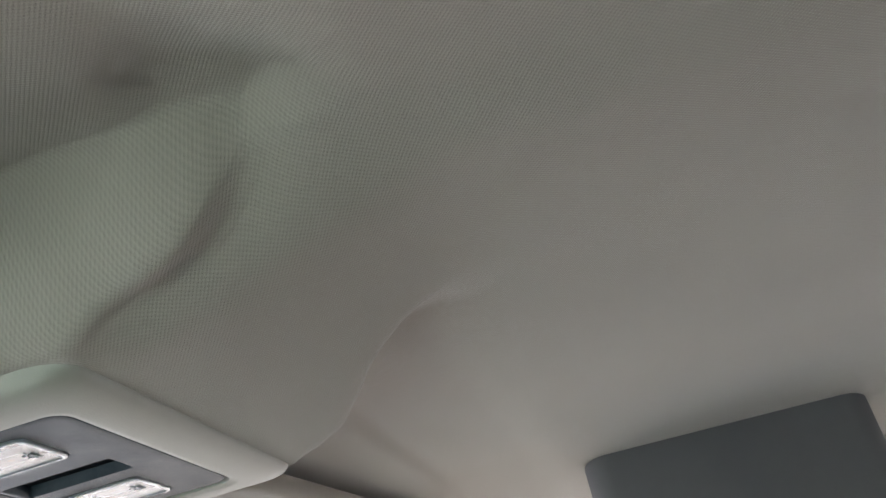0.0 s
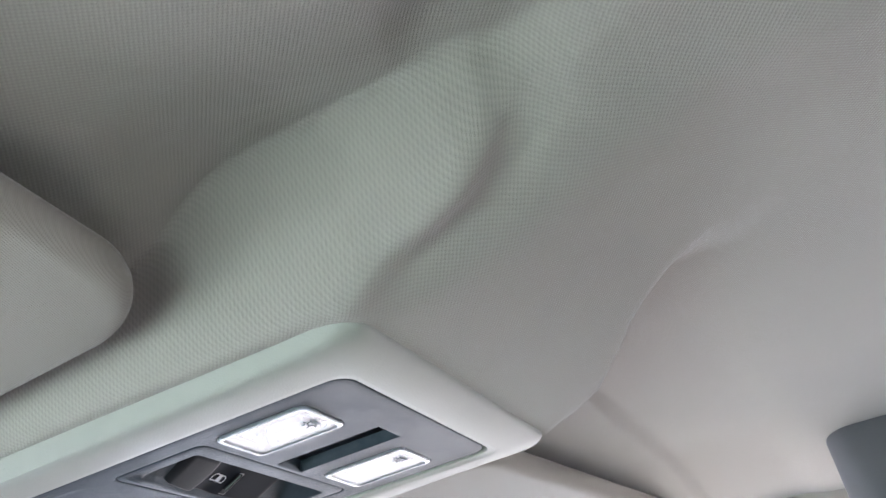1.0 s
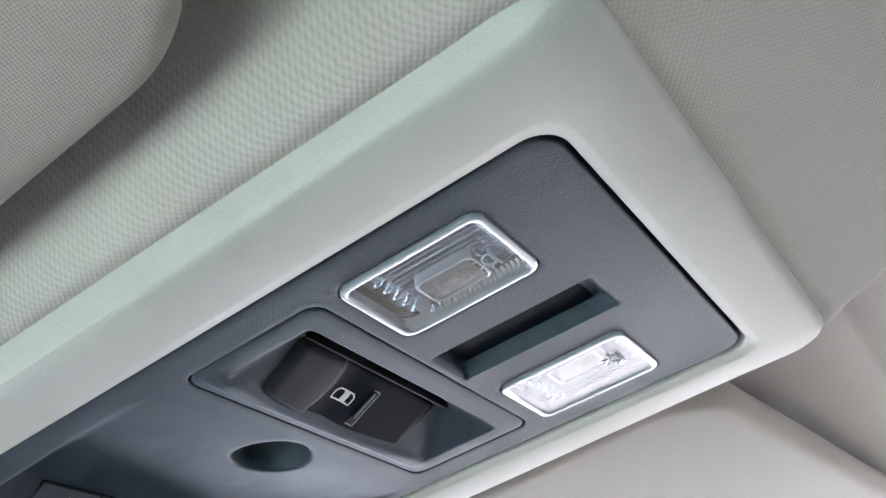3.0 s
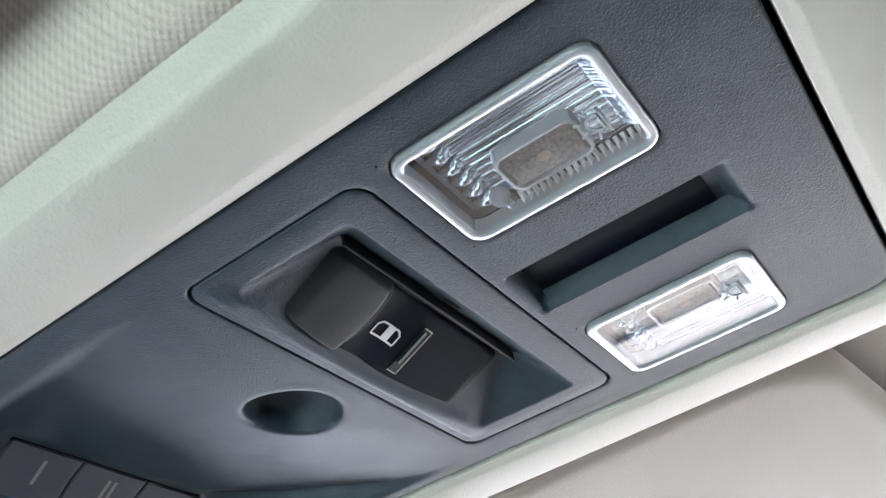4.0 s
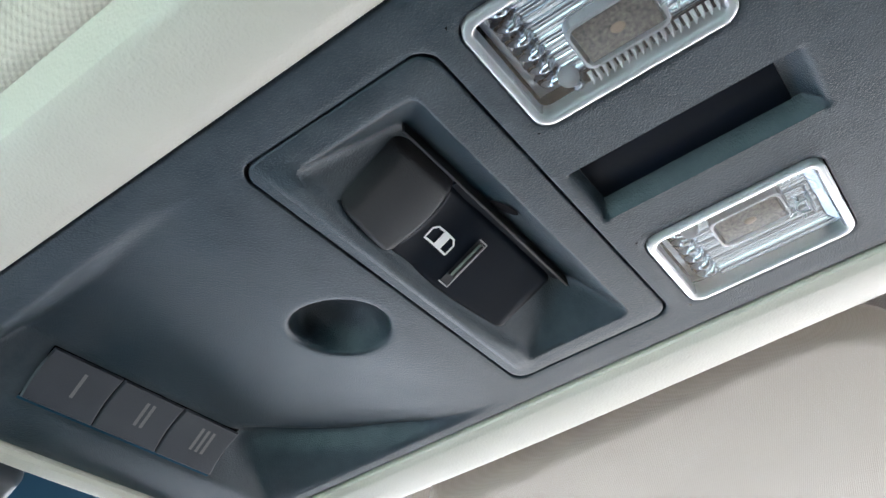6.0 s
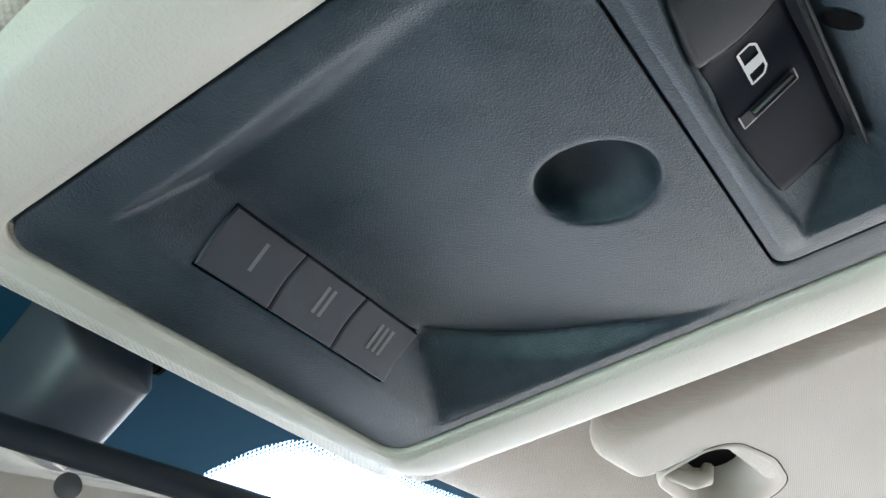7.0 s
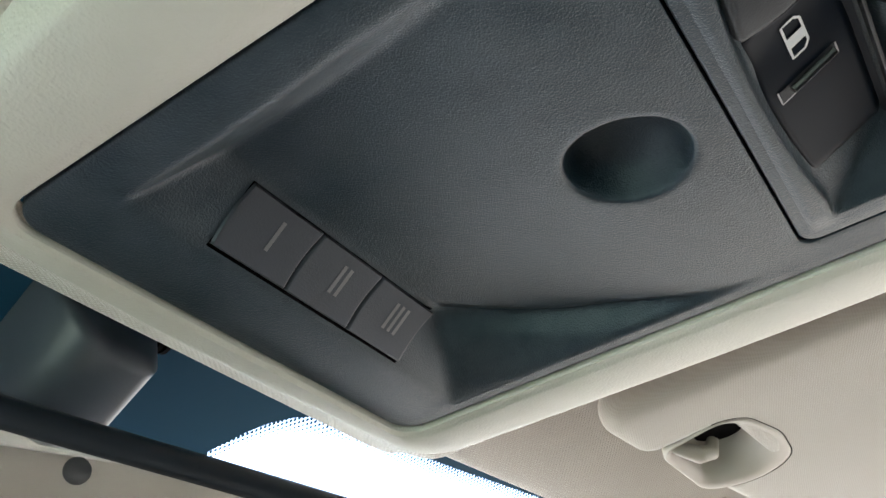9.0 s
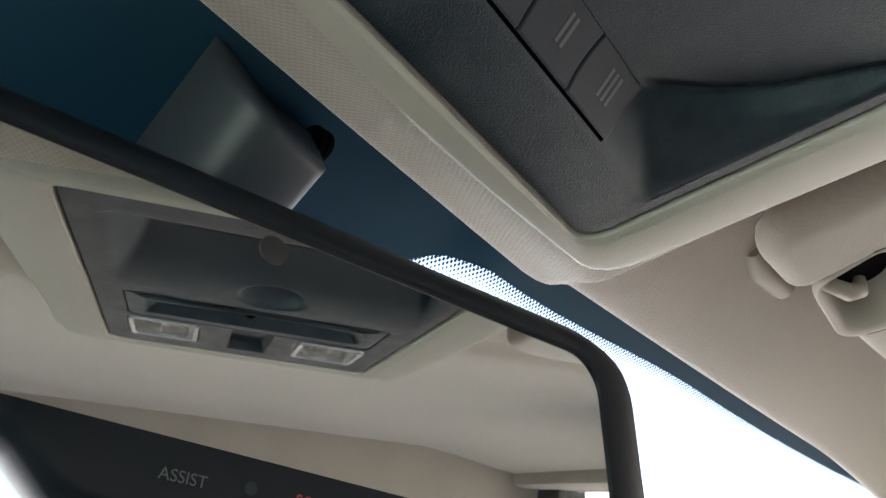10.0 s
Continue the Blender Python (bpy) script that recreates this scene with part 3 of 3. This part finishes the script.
# the two map lamps
def map_lamp(side):
    """A clear lens over a ribbed reflector; the lamp module sits towards the console's middle."""
    lamp = new("map_lamp")
    lamp.parent = console
    tagged(lamp, "clear ribbed map lamp lens with a frosted rim")

    def at(ax, y, z):
        return (side * ax, y, z)

    def turned(faces):
        return faces if side > 0 else [tuple(reversed(q)) for q in faces]

    i0, i1, y0, y1 = 28.0, 66.0, -116.6, -64.4

    def ring(o, z, r):
        return mm([at(x, y, z) for x, y in rrect(i0 + o, i1 - o, y0 + o, y1 - o, r, 6)])

    v, f = loft([ring(*q) for q in ((-3.0, -0.04, 7.5), (-0.9, -0.05, 5.6), (-0.55, 0.15, 5.3), (-0.4, 0.6, 5.1), (-0.4, 7, 5.1))])
    put("opening_edge", mesh_of("opening_edge", v, turned(f)), M_PANEL, lamp, sharp=0)
    v, f = loft([ring(*q) for q in ((0.1, 6, 4.8), (0.1, -0.6, 4.8), (0.35, -1.05, 4.6), (0.8, -1.2, 4.2), (2.0, -1.25, 3.1), (2.4, -1.0, 2.8), (2.7, -0.2, 2.6), (2.9, 3.0, 2.4))])
    put("rim", mesh_of("rim", v, turned(f)), M_RIM, lamp, "frosted clear rim", 50)
    v, f = field(lin(i0 + 2.6, i1 - 2.6, 8), lin(y0 + 2.6, y1 - 2.6, 8), lambda x, y: -0.55, None, 0.0)
    put("lens", mesh_of("lens", mm([at(*p) for p in v]), turned(f), False), M_LENS, lamp, "clear lens", 0)

    fingers = [36.0 + 4.9 * k for k in range(6)]

    def bowl(ax, y):
        e = max(0.0, min(ax - i0 - 3, i1 - 3 - ax, y - y0 - 3))
        rib = 0.55 * math.sqrt(abs(math.sin((ax - 36.0) * math.pi / 2.45)))
        fine = 0.16 * math.sin((ax - 36.0) * 2 * math.pi / 0.82)
        z = 2.2 + 2.6 * min(1.0, e / 3.0) - rib - fine + 1.6 * smooth(60, 64, ax)
        front = smooth(-76.5, -74.5, y)
        d = min(abs(ax - c) for c in fingers)
        nose = 1 - (d / 2.1) ** 2 - (max(0.0, y + 74.5) / 5.6) ** 2
        fz = 7.5 - 5.6 * math.sqrt(max(0.0, nose))
        z = z * (1 - front) + fz * front
        groove = smooth(30.2, 30.6, ax) * smooth(34.6, 34.1, ax) * smooth(-78, -80, y)
        return z + 4.5 * groove

    v, f = field(lin(i0 + 2.6, i1 - 2.6, 221), lin(y0 + 2.6, y1 - 2.6, 96), bowl)
    put("reflector", mesh_of("reflector", mm([at(*p) for p in v]), turned(f)), M_REFLECT, lamp, "bright metallised reflector", 60)
    a, b = sorted((side * 36.6, side * 47.6))
    module = slab("led_module", a, b, -101.6, -83.4, 0.9, 6, M_LED, lamp, 0.5, "mottled grey lamp module")
    v, f = loft([mm([at(x, y, z) for x, y in rrect(35.2 + o, 49.0 - o, -103.2 + o, -81.8 - o, 2.4, 5)]) for o, z in ((0, 4), (0, 0.6), (0.3, 0.35), (0.8, 0.4), (1.0, 0.9), (1.0, 4))])
    put("module_frame", mesh_of("module_frame", v, turned(f)), M_RIM, lamp, "clear frame round the lamp module")
    bm = bmesh.new()
    bmesh.ops.create_uvsphere(bm, u_segments=16, v_segments=8, radius=0.0015)
    bmesh.ops.scale(bm, vec=(1, 1.2, 0.2), verts=bm.verts)
    bmesh.ops.translate(bm, vec=(side * 0.0420, -0.0925, 0.0009), verts=bm.verts)
    part("phosphor_dot", bm, M_PHOS, module)
    bm = bmesh.new()
    bmesh.ops.create_uvsphere(bm, u_segments=20, v_segments=12, radius=0.0026)
    bmesh.ops.translate(bm, vec=(side * 0.0357, -0.0768, 0.0026), verts=bm.verts)
    part("lens_knob", bm, M_RIM, lamp)
    # dark slab added to shade the groove between the prisms
    a, b = sorted((side * 30.5, side * 34.3))
    slab("prism_shade", a, b, -113.8, -79.6, 2.9, 3.6, M_FIELD, lamp, 0.2, "dark slab standing in for shade between the prisms")
    # row of small prisms along the inner edge
    prism = None
    for i in range(18):
        if prism is None:
            p = [(-1.6, -0.66, 3.0), (1.6, -0.66, 3.0), (1.6, 0.50, 3.0), (-1.6, 0.50, 3.0), (-1.0, -0.40, 0.5), (1.0, 0.30, 0.5)]
            prism = put("lens_prism", mesh_of("lens_prism", mm(p), [(0, 1, 4), (1, 2, 5), (1, 5, 4), (2, 3, 5), (3, 0, 4), (3, 4, 5)], False), M_BEAD, lamp, "", 0)
            ob = prism
        else:
            ob = new("lens_prism", prism.data)
            ob.parent = lamp
        ob.location = (side * 0.0323, (-112.6 + i * 1.85) * MM, 0)
    # bulb symbol moulded into the lens
    sx, sy = 44.5, -107.4
    arc = [at(sx + 2.7 * math.cos(radians(a)), sy + 2.7 * math.sin(radians(a)), -0.85) for a in range(0, 181, 15)]
    arc = [at(sx + 2.7, sy - 0.6, -0.85)] + arc + [at(sx - 2.7, sy - 0.6, -0.85), at(sx + 2.7, sy - 0.6, -0.85)]
    put("bulb_symbol", mesh_of("bulb_symbol", *tube(mm(arc), 0.00034, 6)), M_RIM, lamp, "moulded bulb symbol", 0)
    put("bulb_base", mesh_of("bulb_base", *tube(mm([at(sx - 4.2, sy - 1.4, -0.85), at(sx + 4.2, sy - 1.4, -0.85)]), 0.00042, 6)), M_RIM, lamp, "", 0)
    for ang in (20, 65, 115, 160):
        c, t = math.cos(radians(ang)), math.sin(radians(ang))
        put("ray_mark", mesh_of("ray_mark", *tube(mm([at(sx + 3.7 * c, sy + 3.7 * t, -0.8), at(sx + 5.6 * c, sy + 5.6 * t, -0.8)]), 0.00034, 6)), M_RIM, lamp, "", 0)
    return lamp


map_lamp(-1)
map_lamp(1)


# ---- sun visors ----
def fillet(poly, radii, n=8):
    pts = []
    for i, p in enumerate(poly):
        p = Vector(p)
        a, b = (Vector(poly[i - 1]) - p), (Vector(poly[(i + 1) % len(poly)]) - p)
        ang = a.angle(b)
        r = radii[i]
        t = r / math.tan(ang / 2)
        a.normalize(), b.normalize()
        c = p + (a + b).normalized() * (r / math.sin(ang / 2))
        s, e = p + a * t - c, p + b * t - c
        sa = math.atan2(s.y, s.x)
        d = (math.atan2(e.y, e.x) - sa + math.pi) % (2 * math.pi) - math.pi
        pts += [(c.x + r * math.cos(sa + d * k / n), c.y + r * math.sin(sa + d * k / n)) for k in range(n + 1)]
    return pts


def inset(pts, d):
    out = []
    for i, p in enumerate(pts):
        a, b = Vector(p) - Vector(pts[i - 1]), Vector(pts[(i + 1) % len(pts)]) - Vector(p)
        a = a if a.length > 1e-6 else b
        b = b if b.length > 1e-6 else a
        t = (a.normalized() + b.normalized()).normalized()
        out.append((p[0] - t.y * d, p[1] + t.x * d))
    return out


def visor_mid(y):
    return 27.0 - 0.05 * y


VISOR = [(156, -111), (612, -163), (612, 44), (264, 92), (255, 61), (199, 64), (202, 104), (152, 108)]
VISOR_R = [48, 40, 30, 10, 8, 8, 10, 15]


def sun_visor(side, label):
    ob = thing("sun_visor", label, "sun visor", (0, 0, H), "sun visors")
    outline = VISOR if side > 0 else [(141, -109), (612, -153)] + VISOR[2:-1] + [(139, 107)]
    pts = fillet(outline, VISOR_R, 16)
    loops = []
    for o, z in ((9, 9.5), (4.5, 9.0), (1.6, 6.5), (0.3, 3.0), (0, 0), (0.15, -2.2), (0.6, -4.3), (1.4, -6.0), (2.5, -7.4), (4.0, -8.5), (6.0, -9.2), (8.4, -9.5), (9, -9.55)):
        q = inset(pts, o) if o < 12 else inset(pts, 9.4)
        loops.append([(side * x, y, visor_mid(y) + z) for x, y in q])
    v, f = loft(loops, True, True)
    if side > 0:
        f = [tuple(reversed(q)) for q in f]
    put("visor_body", mesh_of("visor_body", mm(v), f), M_VISOR, ob, "", 0)
    cup = fillet([(189, 57), (225, 48), (259, 51), (270, 76), (259, 97), (200, 97)], [14, 40, 24, 22, 16, 13], 12)
    loops = []
    for t, z in ((0.0, -6.0), (0.0, -9.2), (0.05, -10.0), (0.14, -10.2), (0.34, -9.2), (0.55, -5.6), (0.74, 0.0), (0.90, 7.0), (1.0, 15.0)):
        ring = []
        for x, y in cup:
            a = math.atan2(y - 76, x - 227)
            ix, iy = 222 + 22.0 * math.cos(a), 78 + 14.0 * math.sin(a)
            ring.append((side * (x + (ix - x) * t), y + (iy - y) * t, visor_mid(y) + z))
        loops.append(ring)
    v, f = loft(loops)
    put("clip_cup", mesh_of("clip_cup", mm(v), f if side < 0 else [tuple(reversed(q)) for q in f]), M_CUP, ob, "smooth plastic cup round the clip", 60)
    seam = [(side * x, y, visor_mid(y) - 9.3) for x, y in inset(cup, -0.3) if y < 88 and not (x < 205 and y > 70)]
    put("cup_seam", mesh_of("cup_seam", *tube(mm(seam), 0.0004, 6)), M_GAP, ob, "", 0)
    # black sheet added for the shade inside the cup
    v, f = loft([[(side * x, y, z) for x, y in rrect(197, 260, 61, 96, 12, 5)] for z in (29.5, 32)], True, True)
    put("cup_shade", mesh_of("cup_shade", mm(v), f), M_GAP, ob, "black sheet standing in for shade inside the cup")
    return ob


sun_visor(1, "beige cloth sun visor folded up, with a notch round its clip")
sun_visor(-1, "grey-beige cloth sun visor folded up under the headliner")


def visor_clip(side):
    ob = thing("visor_clip", "pale plastic visor clip holding the visor's inner end", "clip", (0, 0, H), "visor clips")
    s = side
    hook = [(s * 203, 95, 20), (s * 210, 89, 16), (s * 218, 84, 14), (s * 224, 80, 16), (s * 226, 78, 22)]
    put("clip_hook", mesh_of("clip_hook", *tube(mm(hook), [0.0030, 0.0034, 0.0040, 0.0038, 0.0026], 14)), M_CUP, ob)
    foot = [(s * 198, 112, 40), (s * 212, 113, 38), (s * 238, 110, 38)]
    put("clip_foot", mesh_of("clip_foot", *tube(mm(foot), [0.004, 0.007, 0.006], 14)), M_CUP, ob)
    return ob


visor_clip(1)
visor_clip(-1)

# ---- rear-view mirror ----
mirror = thing("rear_view_mirror", "black rear-view mirror with call buttons, hanging from the windscreen", "mirror", (0, 0, H))
MN = Vector((math.sin(radians(19.95)) * math.cos(radians(11.1)), math.cos(radians(19.95)) * math.cos(radians(11.1)), math.sin(radians(11.1))))
MD = 0.1775
MU = Vector((0.941, -0.322, -0.1025))
MU = (MU - MN * MU.dot(MN)).normalized()
MV = MU.cross(MN)
if MV.z < 0:
    MV.negate()
mid = Vector((-0.0270, 0.0, -0.0474))
mid.y = (MD - MN.x * mid.x - MN.z * mid.z) / MN.y
mirror_m = Matrix(((MU.x, MV.x, MN.x, mid.x), (MU.y, MV.y, MN.y, mid.y), (MU.z, MV.z, MN.z, mid.z), (0, 0, 0, 1)))


def on_mirror(me):
    me.transform(mirror_m)
    return me


glass = fillet([(-140, -30), (143, -30), (135, 30), (-140, 30)], [12, 12, 14, 12])
put("mirror_glass", on_mirror(mesh_of("mirror_glass", mm([(x, y, 0) for x, y in glass] + [(x, y, 3) for x, y in glass]), [tuple(range(len(glass)))] + [tuple(reversed(range(len(glass), 2 * len(glass))))] + [(i, (i + 1) % len(glass), len(glass) + (i + 1) % len(glass), len(glass) + i) for i in range(len(glass))], False)), M_MIRROR, mirror, "silvered mirror glass", 0)
def resample(pts, step):
    out = []
    for i, p in enumerate(pts):
        q = pts[(i + 1) % len(pts)]
        n = max(1, int(math.hypot(q[0] - p[0], q[1] - p[1]) / step))
        out += [(p[0] + (q[0] - p[0]) * k / n, p[1] + (q[1] - p[1]) * k / n) for k in range(n)]
    return out


dense_glass = resample(glass, 5)


def bulge(x, y):
    return y - (14 * smooth(-40, -17, x) * smooth(104, 84, x) * smooth(-15, -34, y))


loops = []
for o, z in ((0.0, 0.5), (0.3, -0.9), (1.5, -1.6), (6.0, -1.2), (9.0, 0.5), (11.0, 4.0), (11.5, 9.0), (9.5, 16.0), (4.0, 23.0), (-8.0, 28.0)):
    q = inset(dense_glass, -o)
    q = [(x + o * 0.9 * smooth(125, 140, x), y + 0.32 * o * smooth(-24, -32, y)) for x, y in q]
    loops.append([(x, bulge(x, y) if o > 1 else y, z) for x, y in q])
v, f = loft(loops, False, True)
put("housing", on_mirror(mesh_of("housing", mm(v), f)), M_SATIN, mirror, "black satin plastic mirror housing", 50)


def lettering(body, size, material, parent, m, label):
    cu = bpy.data.curves.new("lettering", "FONT")
    cu.body, cu.size, cu.align_x, cu.align_y, cu.extrude = body, size, "CENTER", "CENTER", 0.00005
    tmp = bpy.data.objects.new("lettering", cu)
    me = bpy.data.meshes.new_from_object(tmp)
    bpy.data.objects.remove(tmp)
    me.transform(m)
    me.materials.clear()
    return put("lettering", me, material, parent, label, 0)


lettering("ASSIST", 0.0039, M_MARK, mirror, mirror_m @ pose(0.0031, -0.0387, -0.0022), "grey ASSIST lettering")
lettering("SOS", 0.0039, M_RED, mirror, mirror_m @ pose(0.0345, -0.0378, -0.0022), "red SOS lettering")
loops = [[(14.6 + r * math.cos(2 * math.pi * i / 24), 24.6 + r * math.sin(2 * math.pi * i / 24), z) for i in range(24)] for r, z in ((4.1, 0.2), (4.1, -0.25), (3.8, -0.4))]
put("light_sensor", on_mirror(mesh_of("light_sensor", mm(loops[0] + loops[1] + loops[2]), loft(loops, True, True)[1])), M_CAP, mirror, "round grey light sensor", 30)
for x in (19.4,):
    bm = bmesh.new()
    bmesh.ops.create_circle(bm, cap_ends=True, radius=0.0016, segments=16)
    bmesh.ops.transform(bm, matrix=mirror_m @ pose(x * MM, -0.0375, -0.0021), verts=bm.verts)
    part("indicator_lamp", bm, M_BUTTON, mirror, "", 0)

# ---- windscreen ----
SLOPE = radians(33)


def screen(x, s):
    """A point of the windscreen, s millimetres down from its upper edge."""
    bend = 0.00012 * x * x
    edge = 190 - 0.00022 * (x - 10) ** 2 - 8 * smooth(94, 132, x) - 9 * smooth(-30, -140, x)
    return (x, edge + s * math.cos(SLOPE) - bend * s * 0.0004, 57 - 10 * smooth(150, 600, abs(x)) - s * math.sin(SLOPE) - 0.000045 * x * x)


def solid_border(x):
    return 32 - 9 * smooth(141, 311, x) + 31 * (max(0.0, 108 - x) / 34) ** 1.9 if x > 45 else 158


sx = lin(-690, 690, 277)
ss = lin(-60, 140, 81) + lin(160, 1075, 32)
verts = [screen(x, s) for s in ss for x in sx]
faces = [(j * len(sx) + i, j * len(sx) + i + 1, (j + 1) * len(sx) + i + 1, (j + 1) * len(sx) + i) for j in range(len(ss) - 1) for i in range(len(sx) - 1)]
me = mesh_of("windscreen", [(x * MM, y * MM, H + z * MM) for x, y, z in verts], faces)
uv = me.uv_layers.new(name="border")
for lp in me.loops:
    i = lp.vertex_index
    uv.data[lp.index].uv = (sx[i % len(sx)] * MM, (ss[i // len(sx)] - solid_border(sx[i % len(sx)])) * MM)
screen_ob = put("windscreen", me, M_WIND, sharp=0)
tagged(screen_ob, "tinted windscreen with a dotted black border along the roof", "windscreen", kind="structure")


# sleeve from the windscreen down to the mirror
def sleeve_point(u, w):
    x = -31 + 3 * w + u * (47 - 8 * w)
    top = 20 + 5 * smooth(-32, -8, x) - 2 * smooth(10, 30, x)
    s = top + w * (135 - top)
    wide = 47 - 8 * w
    e = min(u * wide, (1 - u) * wide * 1.5)
    rise = 30 * math.sqrt(max(0.0, 1 - (1 - min(1.0, e / 15)) ** 2)) * smooth(-0.02, 0.05, w) + 3 * math.sin(math.pi * u)
    px, py, pz = screen(x, s)
    return px * MM, (py - rise * math.sin(SLOPE)) * MM, (pz - rise * math.cos(SLOPE)) * MM


loops = [[sleeve_point((0.5 - 0.5 * math.cos(math.pi * i / 40)), k / 40) for i in range(41)] for k in range(41)]
put("sleeve", mesh_of("sleeve", *loft(loops, closed=False)), M_SLEEVE, mirror, "black satin wiring sleeve", 0)
for k in range(2):
    c = Vector(screen(14 + 3.2 * k, 27 - 0.6 * k)) * MM + Vector((0, -0.004, -0.006))
    me = mesh_of("cable_boot_ring", *tube([tuple(c), tuple(c + Vector((0.0018, -0.0001, 0.0002)))], 0.0060 - 0.0003 * k, 16))
    put("cable_boot_ring", me, M_GAP, mirror)

# ---- the cabin that closes the place ----
floor = slab("floor", -760, 760, -1500, 1150, -40, 0, M_FLOOR, None, 0)
tagged(floor, "grey cabin floor", "floor", kind="structure")


def box(name, x0, x1, y0, y1, z0, z1, material, label, category="", kind="structure", bevel=4):
    ob = slab(name, x0, x1, y0, y1, z0 + H / MM, z1 + H / MM, material, None, bevel)
    return tagged(ob, label, category or name, kind=kind)


HZ = H / MM
for side, name in ((-1, "wall_west"), (1, "wall_east")):
    a, b = sorted((side * 720, side * 780))
    # driver's sill set higher, out of view, to cut light from the ground
    sill = -400 if side < 0 else -430
    # the driver's wall takes the dark trim to shade that side
    box(name, a, b, -1400, 1150, -HZ, sill, M_CABIN if side < 0 else M_TAN, "unseen cabin side trim below the windows, darkened on the driver's side", "wall")
    # unseen driver's pillar widened to block light from the left rear
    for y0, y1 in ((-1200 if side < 0 else -640, -330 if side < 0 else -540), (-1400, -1250)):
        box("trim", a, b, y0, y1, sill, 20, M_CABIN, "unseen dark pillar trim, wide on the driver's side to block light", "trim")
    box("trim", *sorted((side * 660, side * 780)), -1400, 130, -2, 60, M_HEAD, "beige roof rail trim", "trim", bevel=14)
    v, f = tube(mm([(side * 735, 40, HZ + 10), (side * 735, 300, HZ - 110), (side * 735, 1060, HZ - 545)]), 0.045, 12)
    tagged(put("trim", mesh_of("trim", v, f), M_CABIN), "dark windscreen pillar trim", "trim", kind="structure")
    for y0, y1, g, what in ((-1260, -600, M_PRIVACY, "tinted rear door window"), (-600, 960, M_SIDE if side < 0 else M_WARM, "front door window tinted to colour the light let in")):
        v = mm([(side * 750, y0, HZ + sill - 10), (side * 750, y1, HZ + sill - 10), (side * 735, y1, HZ - 400), (side * 735, min(y1, 100), HZ + 10), (side * 735, y0, HZ + 10)])
        tagged(put("window_side", mesh_of("window_side", v, [(0, 1, 2, 3, 4)] if y1 > 100 else [(0, 1, 3, 4)], False), g, sharp=0), what, "window", kind="structure")
box("wall_north", -760, 760, 1082, 1150, -HZ, -540, M_DASH, "grey front wall of the cabin", "wall")
box("dashboard", -718, 718, 520, 1078, -HZ + 400, -545, M_DASH, "grey plastic dashboard under the windscreen", "dashboard", "structure", 30)
box("wall_south", -760, 760, -1500, -1400, -HZ, -430, M_TAN, "beige rear cabin wall below the rear window", "wall")
box("trim", -760, 760, -1460, -1360, -260, 60, M_HEAD, "beige cloth rear header trim", "trim")
v = mm([(-720, -1430, HZ - 430), (720, -1430, HZ - 430), (720, -1430, HZ), (-720, -1430, HZ)])
tagged(put("window_rear", mesh_of("window_rear", v, [(0, 1, 2, 3)], False), M_PRIVACY, sharp=0), "lightly tinted rear window", "window", kind="structure")
def roof_top(x, y):
    return 104 - 30 * smooth(500, 800, abs(x)) - 28 * smooth(20, 184, y)


rx, ry = lin(-800, 800, 33), lin(-1550, 184, 24)
lower = [(x, y if y < 20 else 20 + (y - 20) * (header_y(x) - 28) / 164, roof_top(x, y)) for y in ry for x in rx]
v = lower + [(x, y, z + 3) for x, y, z in lower]
f, n, w = [], len(lower), len(rx)
for j in range(len(ry) - 1):
    for i in range(w - 1):
        q = (j * w + i, (j + 1) * w + i, (j + 1) * w + i + 1, j * w + i + 1)
        f += [q, tuple(n + k for k in reversed(q))]
edge = [(i, i + 1) for i in range(w - 1)] + [((len(ry) - 1) * w + i, (len(ry) - 1) * w + i + 1) for i in range(w - 1)] + [(j * w, (j + 1) * w) for j in range(len(ry) - 1)] + [(j * w + w - 1, (j + 1) * w + w - 1) for j in range(len(ry) - 1)]
f += [(a, b, n + b, n + a) for a, b in edge]
tagged(put("roof", mesh_of("roof", [(x * MM, y * MM, H + z * MM) for x, y, z in v], f), M_PAINT, sharp=0), "dark painted steel car roof", "roof", kind="structure")
# unseen ground plane, added to bounce light through the windows
bm = bmesh.new()
bmesh.ops.create_grid(bm, x_segments=2, y_segments=2, size=400)
bmesh.ops.translate(bm, vec=(0, 0, -0.6), verts=bm.verts)
g = part("ground", bm, M_GROUND, None, "", 0)
tagged(g, "unseen pale ground added to bounce light into the car", "ground", kind="structure")

# dark grip on the passenger's roof rail
grip = thing("grab_handle", "dark grey grab handle on the passenger's roof rail", "handle", (0, 0, H))
loops = [[(x - 0.07 * (y + 322), y, z) for x, y in inset(rrect(498, 556, -614, -322, 27, 8), o)] for o, z in ((20, 60), (4, 56), (0, 44), (0, -62), (1.5, -74), (5, -84), (11, -92), (18, -96), (26, -98))]
v, f = loft(loops, True, True)
put("grip_body", mesh_of("grip_body", mm(v), f), M_GREYTRIM, grip, "dark grey soft grip")
